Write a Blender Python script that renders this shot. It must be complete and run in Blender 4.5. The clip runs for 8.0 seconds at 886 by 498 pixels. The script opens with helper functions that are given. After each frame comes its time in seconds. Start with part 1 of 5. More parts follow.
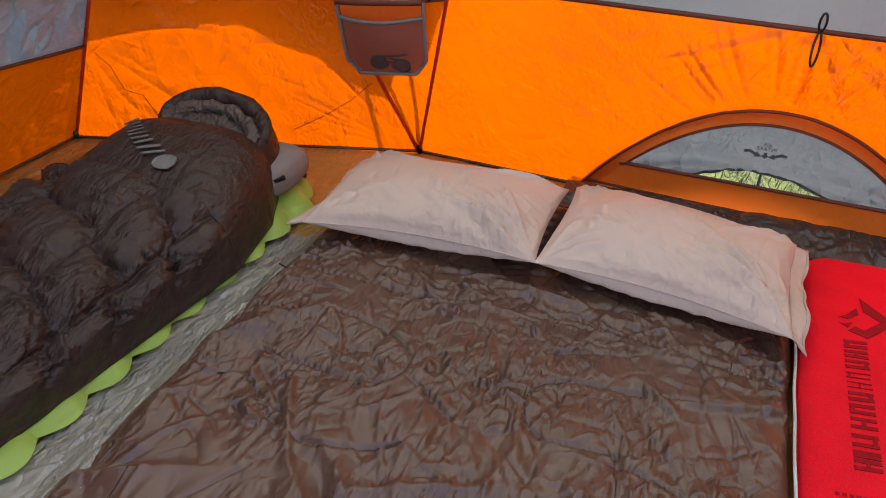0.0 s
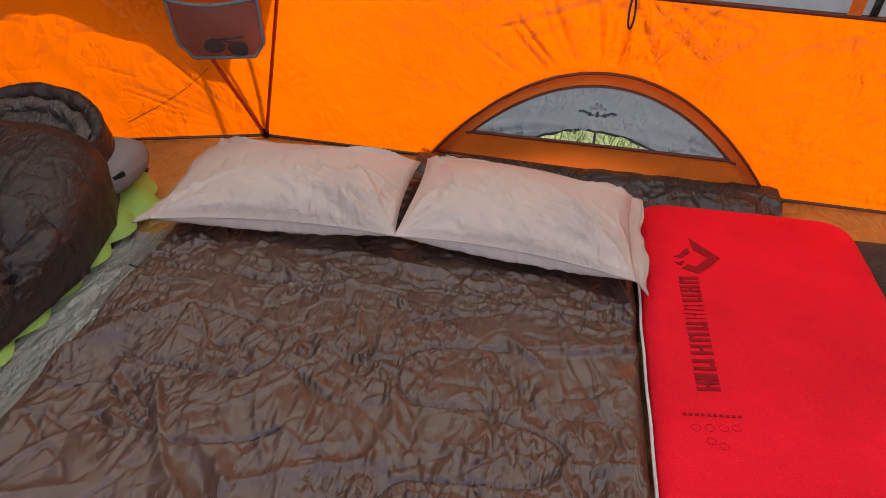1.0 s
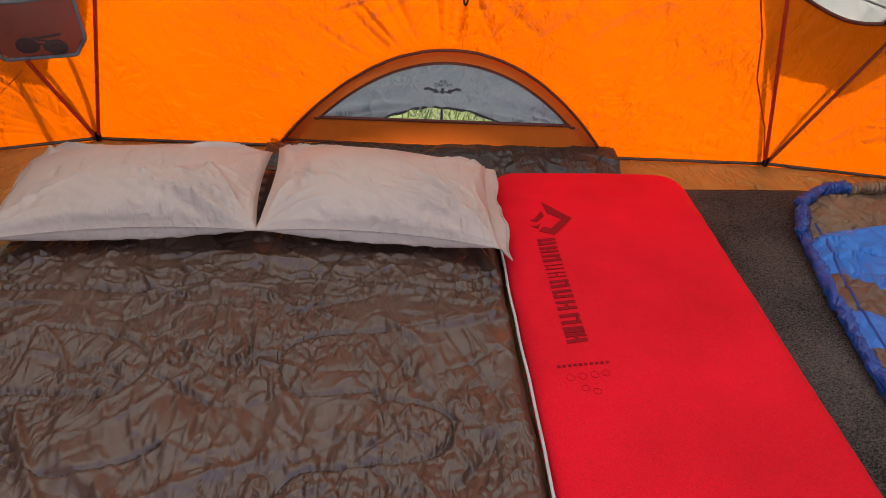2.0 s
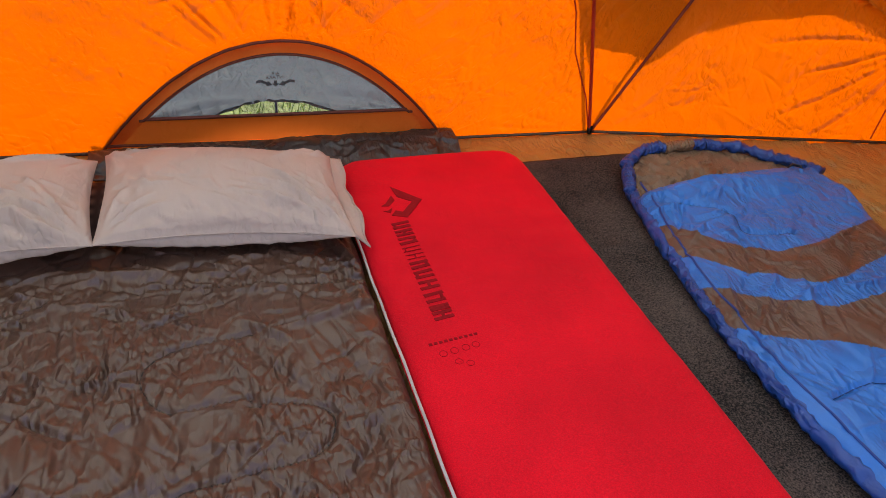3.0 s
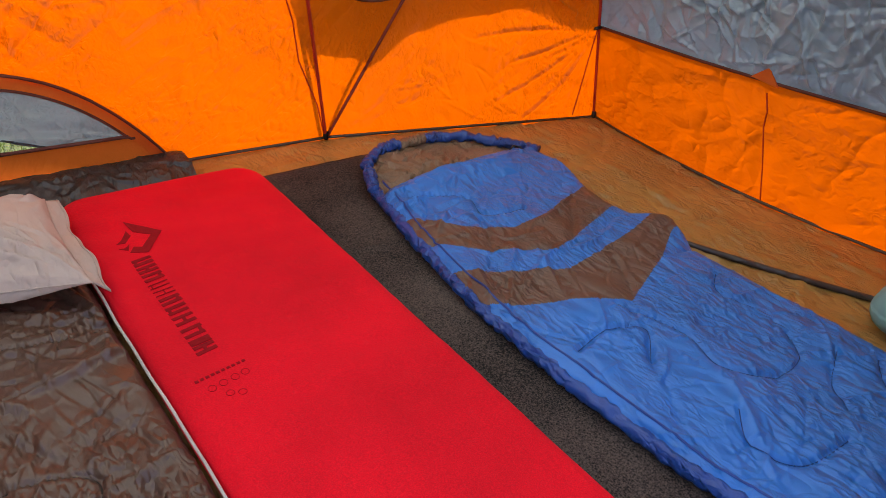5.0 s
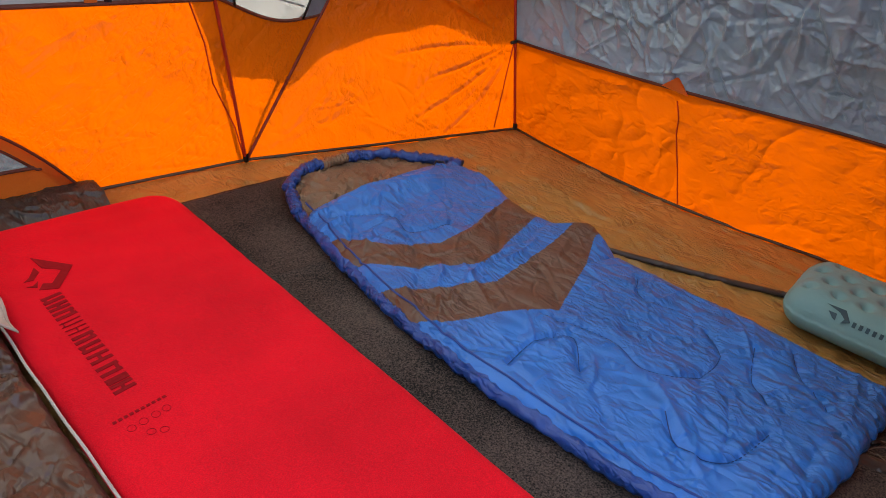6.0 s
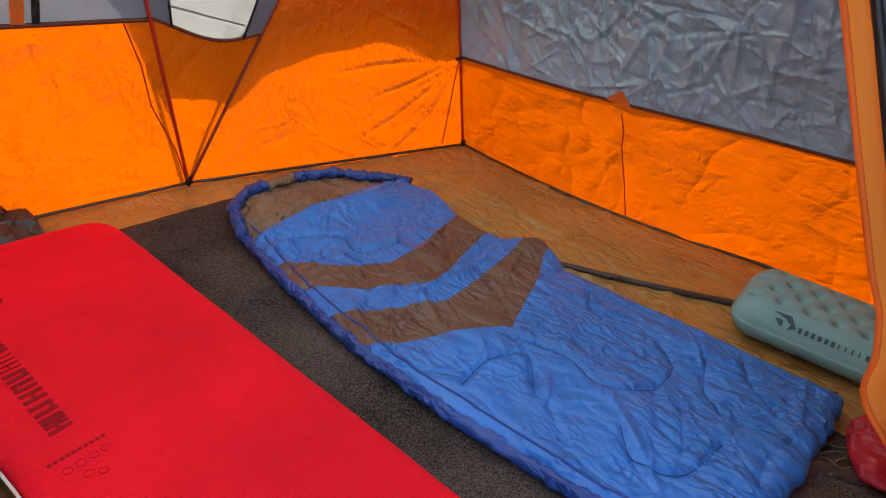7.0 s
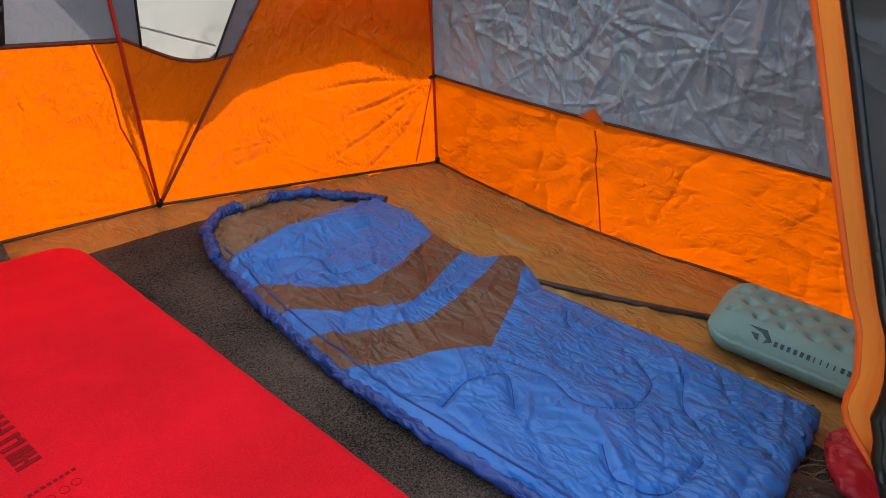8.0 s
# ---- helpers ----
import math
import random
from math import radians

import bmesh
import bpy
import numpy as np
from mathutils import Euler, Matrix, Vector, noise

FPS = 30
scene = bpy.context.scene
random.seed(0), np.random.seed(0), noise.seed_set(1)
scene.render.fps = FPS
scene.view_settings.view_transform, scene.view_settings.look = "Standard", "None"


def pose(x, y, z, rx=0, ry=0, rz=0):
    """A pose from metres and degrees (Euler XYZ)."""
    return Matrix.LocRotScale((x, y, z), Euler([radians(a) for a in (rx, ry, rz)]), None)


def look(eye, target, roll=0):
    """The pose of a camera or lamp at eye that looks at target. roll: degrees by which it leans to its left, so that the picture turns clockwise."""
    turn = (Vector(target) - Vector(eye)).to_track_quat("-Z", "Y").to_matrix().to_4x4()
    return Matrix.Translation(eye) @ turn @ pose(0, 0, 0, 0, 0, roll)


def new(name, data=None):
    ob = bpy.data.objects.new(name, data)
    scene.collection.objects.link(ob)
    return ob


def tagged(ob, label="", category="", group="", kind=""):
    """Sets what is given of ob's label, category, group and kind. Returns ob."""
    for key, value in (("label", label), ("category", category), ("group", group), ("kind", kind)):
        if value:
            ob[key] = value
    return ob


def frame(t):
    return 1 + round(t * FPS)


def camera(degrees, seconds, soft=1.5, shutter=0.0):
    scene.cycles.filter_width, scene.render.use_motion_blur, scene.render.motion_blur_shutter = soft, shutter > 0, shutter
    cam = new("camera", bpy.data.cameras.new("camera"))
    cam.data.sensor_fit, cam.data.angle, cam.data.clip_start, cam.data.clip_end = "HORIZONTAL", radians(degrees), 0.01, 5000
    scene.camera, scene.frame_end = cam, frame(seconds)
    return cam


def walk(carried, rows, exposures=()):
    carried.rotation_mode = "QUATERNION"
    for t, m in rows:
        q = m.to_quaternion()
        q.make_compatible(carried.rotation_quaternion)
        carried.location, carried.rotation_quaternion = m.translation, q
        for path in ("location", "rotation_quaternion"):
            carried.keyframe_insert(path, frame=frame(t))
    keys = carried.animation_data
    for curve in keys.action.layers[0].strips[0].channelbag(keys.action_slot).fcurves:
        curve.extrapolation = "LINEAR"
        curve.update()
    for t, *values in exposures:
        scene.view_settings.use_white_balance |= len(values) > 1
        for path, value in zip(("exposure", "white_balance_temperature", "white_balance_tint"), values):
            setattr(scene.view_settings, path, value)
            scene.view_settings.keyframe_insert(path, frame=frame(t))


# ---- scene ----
cam = camera(62.0, 8.0, soft=0.65)
PATH = [
    (0, (-0.023, 0.664, 1.198), (-0.644, 2.232, 0.124), 0.7),
    (0.5, (-0.023, 0.661, 1.2), (-0.476, 2.269, 0.099), 1.3),
    (1, (-0.019, 0.641, 1.207), (-0.265, 2.281, 0.089), 2.0),
    (1.5, (-0.03, 0.626, 1.213), (-0.087, 2.272, 0.078), 2.6),
    (3, (-0.102, 0.628, 1.203), (0.476, 2.169, 0.067), 5.6),
    (3.5, (-0.109, 0.634, 1.204), (0.64, 2.107, 0.078), 6.6),
    (4, (-0.107, 0.633, 1.203), (0.808, 2.027, 0.099), 7.2),
    (4.5, (-0.104, 0.625, 1.218), (0.93, 1.946, 0.129), 7.7),
    (5, (-0.092, 0.627, 1.219), (1.054, 1.875, 0.156), 8.2),
    (6.5, (-0.05, 0.62, 1.234), (1.287, 1.731, 0.246), 8.3),
    (7, (-0.035, 0.634, 1.23), (1.349, 1.71, 0.268), 8.4),
    (7.5, (-0.031, 0.643, 1.233), (1.385, 1.698, 0.293), 8.4),
    (8, (-0.028, 0.655, 1.234), (1.414, 1.693, 0.317), 8.5),
]
walk(cam, [(t, look(eye, target, roll)) for t, eye, target, roll in PATH],
     exposures=[(0, 2.32, 7500, 18), (1.5, 2.22, 7500, 18), (3.5, 2.12, 7500, 18), (8, 2.22, 7500, 18)])

# ---- light ----
world = bpy.data.worlds.new("sky")
scene.world = world
world.use_nodes = True
wn = world.node_tree.nodes
sky = wn.new("ShaderNodeTexSky")
sky.sky_type, sky.sun_disc = "NISHITA", False
SUN = Vector((0.30, 0.80, 1.0)).normalized()
sky.dust_density, sky.ozone_density = 2.5, 0.6
sky.sun_elevation = math.asin(SUN.z)
sky.sun_rotation = math.atan2(SUN.x, SUN.y)
world.node_tree.links.new(sky.outputs[0], wn["Background"].inputs[0])
wn["Background"].inputs[1].default_value = 0.15
sun = new("sun", bpy.data.lights.new("sun", "SUN"))
sun.data.energy, sun.data.angle, sun.data.color = 4.5, radians(0.5), (1.0, 0.95, 0.87)
sun.matrix_world = look(SUN * 20, (0, 0, 0))


# ---- materials ----
def nodes_of(mat):
    mat.use_nodes = True
    return mat.node_tree.nodes, mat.node_tree.links


def fabric(name, colour, rough=0.6, through_light=0.0, grain=500.0, weave=0.15, wrinkle=6.0, crease=0.25, vary=0.12, sheen=0.0, spec=0.3, tint2=None, speckle=0.5, sheen_tint=(1, 1, 1), face=1.0):
    """Cloth: two scales of colour change, fine weave and creases in relief; through_light: share of light that passes; face: how much of the dye the coated side throws back."""
    mat = bpy.data.materials.new(name)
    n, l = nodes_of(mat)
    b, out = n["Principled BSDF"], n["Material Output"]
    co = n.new("ShaderNodeTexCoord")
    big, fine, cre = (n.new("ShaderNodeTexNoise") for _ in range(3))
    for tex, s, d in ((big, 3.0, 4.0), (fine, grain, 2.0), (cre, wrinkle * 0.6, 0.5)):
        tex.inputs["Scale"].default_value, tex.inputs["Detail"].default_value = s, d
        l.new(co.outputs["Object"], tex.inputs["Vector"])
    ramp = n.new("ShaderNodeMix")
    ramp.data_type = "RGBA"
    c = Vector(colour)
    c2 = Vector(tint2) if tint2 else c * (1 - 2 * vary)
    ramp.inputs["A"].default_value, ramp.inputs["B"].default_value = (*(c * (1 + vary)), 1), (*c2, 1)
    mixf = n.new("ShaderNodeMath")
    mixf.operation = "MULTIPLY_ADD"
    l.new(fine.outputs[0], mixf.inputs[0])
    mixf.inputs[1].default_value = speckle
    half = n.new("ShaderNodeMath")
    half.operation = "MULTIPLY_ADD"
    l.new(big.outputs[0], half.inputs[0])
    half.inputs[1].default_value, half.inputs[2].default_value = 1.6, -0.3 - 0.5 * speckle
    l.new(half.outputs[0], mixf.inputs[2])
    l.new(mixf.outputs[0], ramp.inputs["Factor"])
    coat = n.new("ShaderNodeVectorMath")
    coat.operation = "SCALE"
    coat.inputs["Scale"].default_value = face
    l.new(ramp.outputs["Result"], coat.inputs[0])
    l.new(coat.outputs[0], b.inputs["Base Color"])
    b.inputs["Roughness"].default_value = rough
    b.inputs["Specular IOR Level"].default_value = spec
    b.inputs["Sheen Weight"].default_value, b.inputs["Sheen Tint"].default_value = sheen, (*sheen_tint, 1)
    # crumples: long sharp creases at three sizes and in three directions, patchy at the finer ones
    total = None
    for k, (size, share, spin, long) in enumerate(((0.8, 0.40, (0.5, 0.3, 0.7), 0.5), (2.3, 0.85, (0.3, 0.25, 1.7), 0.5), (5.0, 0.85, (0.25, 0.4, 2.8), 0.5))):
        rot, line, mid, flat, gain = n.new("ShaderNodeMapping"), n.new("ShaderNodeTexNoise"), n.new("ShaderNodeMath"), n.new("ShaderNodeMath"), n.new("ShaderNodeMath")
        rot.inputs["Rotation"].default_value, rot.inputs["Scale"].default_value = spin, (1.0, long, 0.7)
        line.inputs["Scale"].default_value, line.inputs["Detail"].default_value = wrinkle * size, 1.0
        line.inputs["Distortion"].default_value = 0.25
        mid.operation, flat.operation, gain.operation = "SUBTRACT", "ABSOLUTE", "MULTIPLY"
        mid.inputs[1].default_value = 0.5
        gain.inputs[1].default_value = (1, -1, 1)[k] * 2.2 * share * crease / (wrinkle * size)
        l.new(co.outputs["Object"], rot.inputs["Vector"])
        l.new(rot.outputs[0], line.inputs["Vector"])
        l.new(line.outputs[0], mid.inputs[0])
        l.new(mid.outputs[0], flat.inputs[0])
        l.new(flat.outputs[0], gain.inputs[0])
        last = gain
        if k:
            patch, where = n.new("ShaderNodeMapRange"), n.new("ShaderNodeMath")
            patch.inputs["From Min"].default_value, patch.inputs["From Max"].default_value = 0.38, 0.62
            where.operation = "MULTIPLY"
            l.new((cre if k == 1 else big).outputs[0], patch.inputs["Value"])
            l.new(patch.outputs[0], where.inputs[0])
            l.new(gain.outputs[0], where.inputs[1])
            last = where
        if total:
            both = n.new("ShaderNodeMath")
            l.new(total.outputs[0], both.inputs[0])
            l.new(last.outputs[0], both.inputs[1])
            last = both
        total = last
    bump2, bump = n.new("ShaderNodeBump"), n.new("ShaderNodeBump")
    bump2.inputs["Strength"].default_value, bump2.inputs["Distance"].default_value = 1.0, 1.0
    bump.inputs["Strength"].default_value, bump.inputs["Distance"].default_value = weave, 0.001
    l.new(total.outputs[0], bump2.inputs["Height"])
    l.new(fine.outputs[0], bump.inputs["Height"])
    l.new(bump2.outputs[0], bump.inputs["Normal"])
    l.new(bump.outputs[0], b.inputs["Normal"])
    if through_light:
        tr, mx = n.new("ShaderNodeBsdfTranslucent"), n.new("ShaderNodeMixShader")
        l.new(ramp.outputs["Result"], tr.inputs["Color"])
        l.new(bump.outputs[0], tr.inputs["Normal"])
        mx.inputs[0].default_value = through_light
        l.new(b.outputs[0], mx.inputs[1])
        l.new(tr.outputs[0], mx.inputs[2])
        l.new(mx.outputs[0], out.inputs["Surface"])
    return mat


def plaid(name):
    """Brown and cream checks of a bag's flannel lining."""
    mat = bpy.data.materials.new(name)
    n, l = nodes_of(mat)
    co = n.new("ShaderNodeTexCoord")
    mixes = []
    for axis in ("X", "Y"):
        w = n.new("ShaderNodeTexWave")
        w.bands_direction = axis
        w.inputs["Scale"].default_value, w.inputs["Distortion"].default_value = 6.0, 0.3
        l.new(co.outputs["Object"], w.inputs["Vector"])
        mixes.append(w)
    add = n.new("ShaderNodeMath")
    add.operation = "MULTIPLY"
    l.new(mixes[0].outputs["Fac"], add.inputs[0])
    l.new(mixes[1].outputs["Fac"], add.inputs[1])
    mix = n.new("ShaderNodeMix")
    mix.data_type = "RGBA"
    mix.inputs["A"].default_value, mix.inputs["B"].default_value = (0.035, 0.02, 0.018, 1), (0.26, 0.17, 0.14, 1)
    l.new(add.outputs[0], mix.inputs["Factor"])
    l.new(mix.outputs["Result"], n["Principled BSDF"].inputs["Base Color"])
    n["Principled BSDF"].inputs["Roughness"].default_value = 0.9
    return mat


def netting(name, colour, open_share):
    """Fine netting: a share of the light goes straight through."""
    mat = bpy.data.materials.new(name)
    n, l = nodes_of(mat)
    tr, mx = n.new("ShaderNodeBsdfTransparent"), n.new("ShaderNodeMixShader")
    n["Principled BSDF"].inputs["Base Color"].default_value = (*colour, 1)
    n["Principled BSDF"].inputs["Roughness"].default_value = 0.7
    mx.inputs[0].default_value = open_share
    l.new(n["Principled BSDF"].outputs[0], mx.inputs[1])
    l.new(tr.outputs[0], mx.inputs[2])
    l.new(mx.outputs[0], n["Material Output"].inputs["Surface"])
    return mat


def knit_lines(mat, scale, tint, share):
    """Fine paler threads that cross at odd angles over a stretched knit."""
    n, l = nodes_of(mat)
    base = n["Principled BSDF"].inputs["Base Color"]
    source = base.links[0].from_socket
    co, web, edge, mix = n.new("ShaderNodeTexCoord"), n.new("ShaderNodeTexVoronoi"), n.new("ShaderNodeMapRange"), n.new("ShaderNodeMix")
    web.feature, mix.data_type = "DISTANCE_TO_EDGE", "RGBA"
    web.inputs["Scale"].default_value = scale
    edge.inputs["From Min"].default_value, edge.inputs["From Max"].default_value = 0.0, 0.05
    edge.inputs["To Min"].default_value, edge.inputs["To Max"].default_value = share, 0.0
    l.new(co.outputs["Object"], web.inputs["Vector"])
    l.new(web.outputs["Distance"], edge.inputs["Value"])
    l.new(edge.outputs[0], mix.inputs["Factor"])
    l.new(source, mix.inputs["A"])
    mix.inputs["B"].default_value = (*tint, 1)
    l.new(mix.outputs["Result"], base)


ORANGE = fabric("orange nylon", (0.88, 0.150, 0.003), 0.5, 0.14, wrinkle=11, crease=0.30, vary=0.06, spec=0.2, face=0.48)
FLAP = fabric("orange door cloth", (0.90, 0.30, 0.05), 0.55, 0.3, wrinkle=6, crease=0.1, vary=0.05)
ORANGE_TWO = fabric("doubled orange nylon", (0.84, 0.17, 0.025), 0.55, 0.40, wrinkle=12, crease=0.15, vary=0.08)
GREY = fabric("grey nylon", (0.20, 0.26, 0.32), 0.34, 0.12, wrinkle=9, crease=0.28, vary=0.06, spec=0.8)
GREY_SMOOTH = fabric("smooth grey nylon", (0.14, 0.155, 0.18), 0.42, 0.13, wrinkle=6, crease=0.15, vary=0.05, spec=0.4)
FLOOR = fabric("brown tent floor", (0.37, 0.20, 0.055), 0.36, wrinkle=15, crease=0.40, vary=0.15, spec=0.55, speckle=1.0)
DARK = fabric("dark brown coated cloth", (0.045, 0.033, 0.027), 0.35, wrinkle=14, crease=0.3, vary=0.2, spec=0.5)
CARPET = fabric("charcoal carpet", (0.080, 0.058, 0.047), 0.95, grain=240, weave=1.0, crease=0.02, vary=0.3, spec=0.1, tint2=(0.014, 0.012, 0.011), speckle=3.0)
RED = fabric("red knit cover", (0.78, 0.005, 0.015), 0.75, grain=330, weave=0.8, wrinkle=30, crease=0.07, vary=0.14, spec=0.12, speckle=1.5, sheen=0.05, sheen_tint=(1.0, 0.35, 0.40))
knit_lines(RED, 75.0, (0.75, 0.06, 0.07), 0.11)
BROWN = fabric("brown shot polyester", (0.092, 0.042, 0.026), 0.36, wrinkle=10, crease=0.40, vary=0.1, spec=0.55, sheen=0.06, sheen_tint=(0.75, 0.42, 0.28))
BLACK = fabric("black-brown ripstop", (0.036, 0.018, 0.014), 0.46, wrinkle=20, crease=0.38, vary=0.15, spec=0.3)
LINING = fabric("grey-brown lining", (0.095, 0.062, 0.052), 0.55, wrinkle=16, crease=0.5)
WHITE = fabric("washed white cotton", (0.49, 0.36, 0.30), 0.85, grain=800, wrinkle=8, crease=0.20, vary=0.05, spec=0.15)
BLUE = fabric("blue polyester", (0.002, 0.145, 0.49), 0.40, wrinkle=12, crease=0.50, vary=0.14, spec=0.48, sheen=0.05, sheen_tint=(0.55, 0.32, 0.50))
NAVY = fabric("navy edge roll", (0.008, 0.055, 0.25), 0.42, wrinkle=18, crease=0.65, vary=0.12, spec=0.5)
TAUPE = fabric("taupe polyester", (0.12, 0.056, 0.034), 0.45, wrinkle=11, crease=0.40, vary=0.12, spec=0.5)
GREEN = fabric("lime air pad", (0.29, 0.40, 0.075), 0.4, wrinkle=12, crease=0.06, vary=0.05)
TAN = fabric("tan hood lining", (0.24, 0.14, 0.082), 0.5, wrinkle=14, crease=0.55, vary=0.12)
TEAL = fabric("teal brushed cover", (0.16, 0.33, 0.33), 0.6, wrinkle=20, crease=0.08, vary=0.06)
SEAM = fabric("maroon binding tape", (0.12, 0.025, 0.014), 0.6)
POLE = fabric("red cord sleeve", (0.42, 0.025, 0.012), 0.5)
MAROON = fabric("maroon sleeve and shadow line", (0.20, 0.025, 0.016), 0.5)
THREAD = fabric("dark quilting thread", (0.020, 0.013, 0.010), 0.7)
BLUE_THREAD = fabric("navy quilting thread", (0.006, 0.028, 0.12), 0.7)
INK = fabric("dark print ink", (0.29, 0.010, 0.013), 0.8, spec=0.05, grain=150, vary=0.1, speckle=1.5)
GRASS = fabric("grass", (0.058, 0.098, 0.012), 0.8, grain=60, weave=1.0, wrinkle=30, crease=0.8, vary=0.4, speckle=1.5)
SILVER = fabric("silver-grey coated cloth", (0.33, 0.29, 0.235), 0.34, wrinkle=20, crease=0.55, vary=0.2, spec=0.6)
PAD_GREY = fabric("pale grey brushed cloth", (0.21, 0.175, 0.165), 0.7, wrinkle=9, crease=0.05)
LOGO = fabric("silver print", (0.15, 0.135, 0.125), 0.55)
AIR_INK = fabric("dark teal print", (0.035, 0.080, 0.095), 0.6)
DARK_INK = fabric("charcoal print", (0.03, 0.035, 0.04), 0.6)
GUM = fabric("black plastic", (0.012, 0.012, 0.012), 0.3)
SACK = fabric("crimson ripstop", (0.33, 0.010, 0.022), 0.42, wrinkle=22, crease=0.35, spec=0.35)
BINDING = fabric("grey binding", (0.14, 0.13, 0.14), 0.6)
CORD = fabric("tan cord", (0.17, 0.12, 0.08), 0.7)
PIPING = fabric("off-white piping", (0.52, 0.47, 0.41), 0.7)
FLY = fabric("pale rainfly", (0.44, 0.52, 0.52), 0.5, 0.42, wrinkle=4, crease=0.2, vary=0.04)
FLY_ORANGE = fabric("orange rainfly", (0.70, 0.12, 0.012), 0.5, 0.24, wrinkle=4, crease=0.2, vary=0.04)
AWNING = fabric("grey vent hood", (0.15, 0.20, 0.245), 0.5, 0.16, wrinkle=10, crease=0.55, vary=0.05)
PLAID = plaid("plaid flannel")
OPEN_NET = netting("open netting", (0.12, 0.12, 0.13), 0.8)
GUSSET_NET = netting("grey vent netting", (0.18, 0.19, 0.19), 0.27)
POCKET_NET = netting("pocket netting", (0.10, 0.055, 0.05), 0.35)
NET = netting("black netting", (0.12, 0.135, 0.15), 0.55)


# ---- helpers for soft things ----
def link(name, verts, faces, mat, parent=None, smooth=True, mats=None, slot=None):
    me = bpy.data.meshes.new(name)
    me.from_pydata([tuple(v) for v in verts], [], faces)
    for m in (mats or [mat]):
        me.materials.append(m)
    me.polygons.foreach_set("use_smooth", [smooth] * len(me.polygons))
    if slot:
        me.polygons.foreach_set("material_index", slot)
    me.update()
    ob = new(name, me)
    ob.parent = parent
    return ob


def sheet(name, f, nu, nv, mat, parent=None, keep=None):
    """A cloth sheet f(u, v); keep(u, v) says which cells stay."""
    verts = [f(i / nu, j / nv) for j in range(nv + 1) for i in range(nu + 1)]
    faces = [(j * (nu + 1) + i, j * (nu + 1) + i + 1, (j + 1) * (nu + 1) + i + 1, (j + 1) * (nu + 1) + i)
             for j in range(nv) for i in range(nu) if keep is None or keep((i + 0.5) / nu, (j + 0.5) / nv)]
    return link(name, verts, faces, mat, parent)


def cushion(name, top, bot, nu, nv, mat, parent=None, mats=None, slot=None):
    """A closed soft body between two sheets with the same rim."""
    w = nu + 1
    verts = [top(i / nu, j / nv) for j in range(nv + 1) for i in range(w)] + [bot(i / nu, j / nv) for j in range(nv + 1) for i in range(w)]
    o = w * (nv + 1)
    faces, slots = [], []
    for j in range(nv):
        for i in range(nu):
            a = j * w + i
            faces += [(a, a + 1, a + w + 1, a + w), (o + a, o + a + w, o + a + w + 1, o + a + 1)]
            k = slot((i + 0.5) / nu, (j + 0.5) / nv) if slot else 0
            slots += [k, k]
    for i in range(nu):
        faces += [(i, o + i, o + i + 1, i + 1), (nv * w + i + 1, o + nv * w + i + 1, o + nv * w + i, nv * w + i)]
    for j in range(nv):
        a, c = j * w, j * w + nu
        faces += [(a + w, o + a + w, o + a, a), (c, o + c, o + c + w, c + w)]
    slots += [0] * (2 * nu + 2 * nv)
    return link(name, verts, faces, mat, parent, mats=mats, slot=slots if slot else None)


def tube(name, points, r, mat, parent=None, sides=8, lump=0.0, lump_scale=30.0):
    """A cord, piping or pole along points."""
    pts = [Vector(p) for p in points]
    verts, faces = [], []
    for k, p in enumerate(pts):
        d = (pts[min(k + 1, len(pts) - 1)] - pts[max(k - 1, 0)]).normalized()
        a = d.cross(Vector((0.3, 0.2, 1)).normalized())
        a = a.normalized() if a.length > 1e-4 else Vector((1, 0, 0))
        b = d.cross(a)
        rr = r(k / max(1, len(pts) - 1)) if callable(r) else r
        for q in range(sides):
            t = 2 * math.pi * q / sides
            d2 = a * math.cos(t) + b * math.sin(t)
            e = p + d2 * rr
            verts.append(e + d2 * (lump * (nz(e.x, e.y, e.z, lump_scale) + 0.6 * nz(e.y, e.z, e.x, lump_scale * 2.3)) if lump else 0.0))
    for k in range(len(pts) - 1):
        for q in range(sides):
            faces.append((k * sides + q, k * sides + (q + 1) % sides, (k + 1) * sides + (q + 1) % sides, (k + 1) * sides + q))
    faces += [tuple(range(sides))[::-1], tuple(range((len(pts) - 1) * sides, len(pts) * sides))]
    return link(name, verts, faces, mat, parent)


def nz(x, y, z=0.0, s=1.0):
    return noise.noise(Vector((x * s, y * s, z * s + 7.3)))


def ridged(x, y, s, seed=0.0):
    """Sharp creases: 1 on a crease, falling off to the sides."""
    w = Vector((x * s + 0.7 * nz(x, y, seed, s * 0.6), y * s + 0.7 * nz(y, x, seed + 3, s * 0.6), seed))
    return (1 - min(1.0, abs(noise.noise(w)) * 3.2)) ** 2


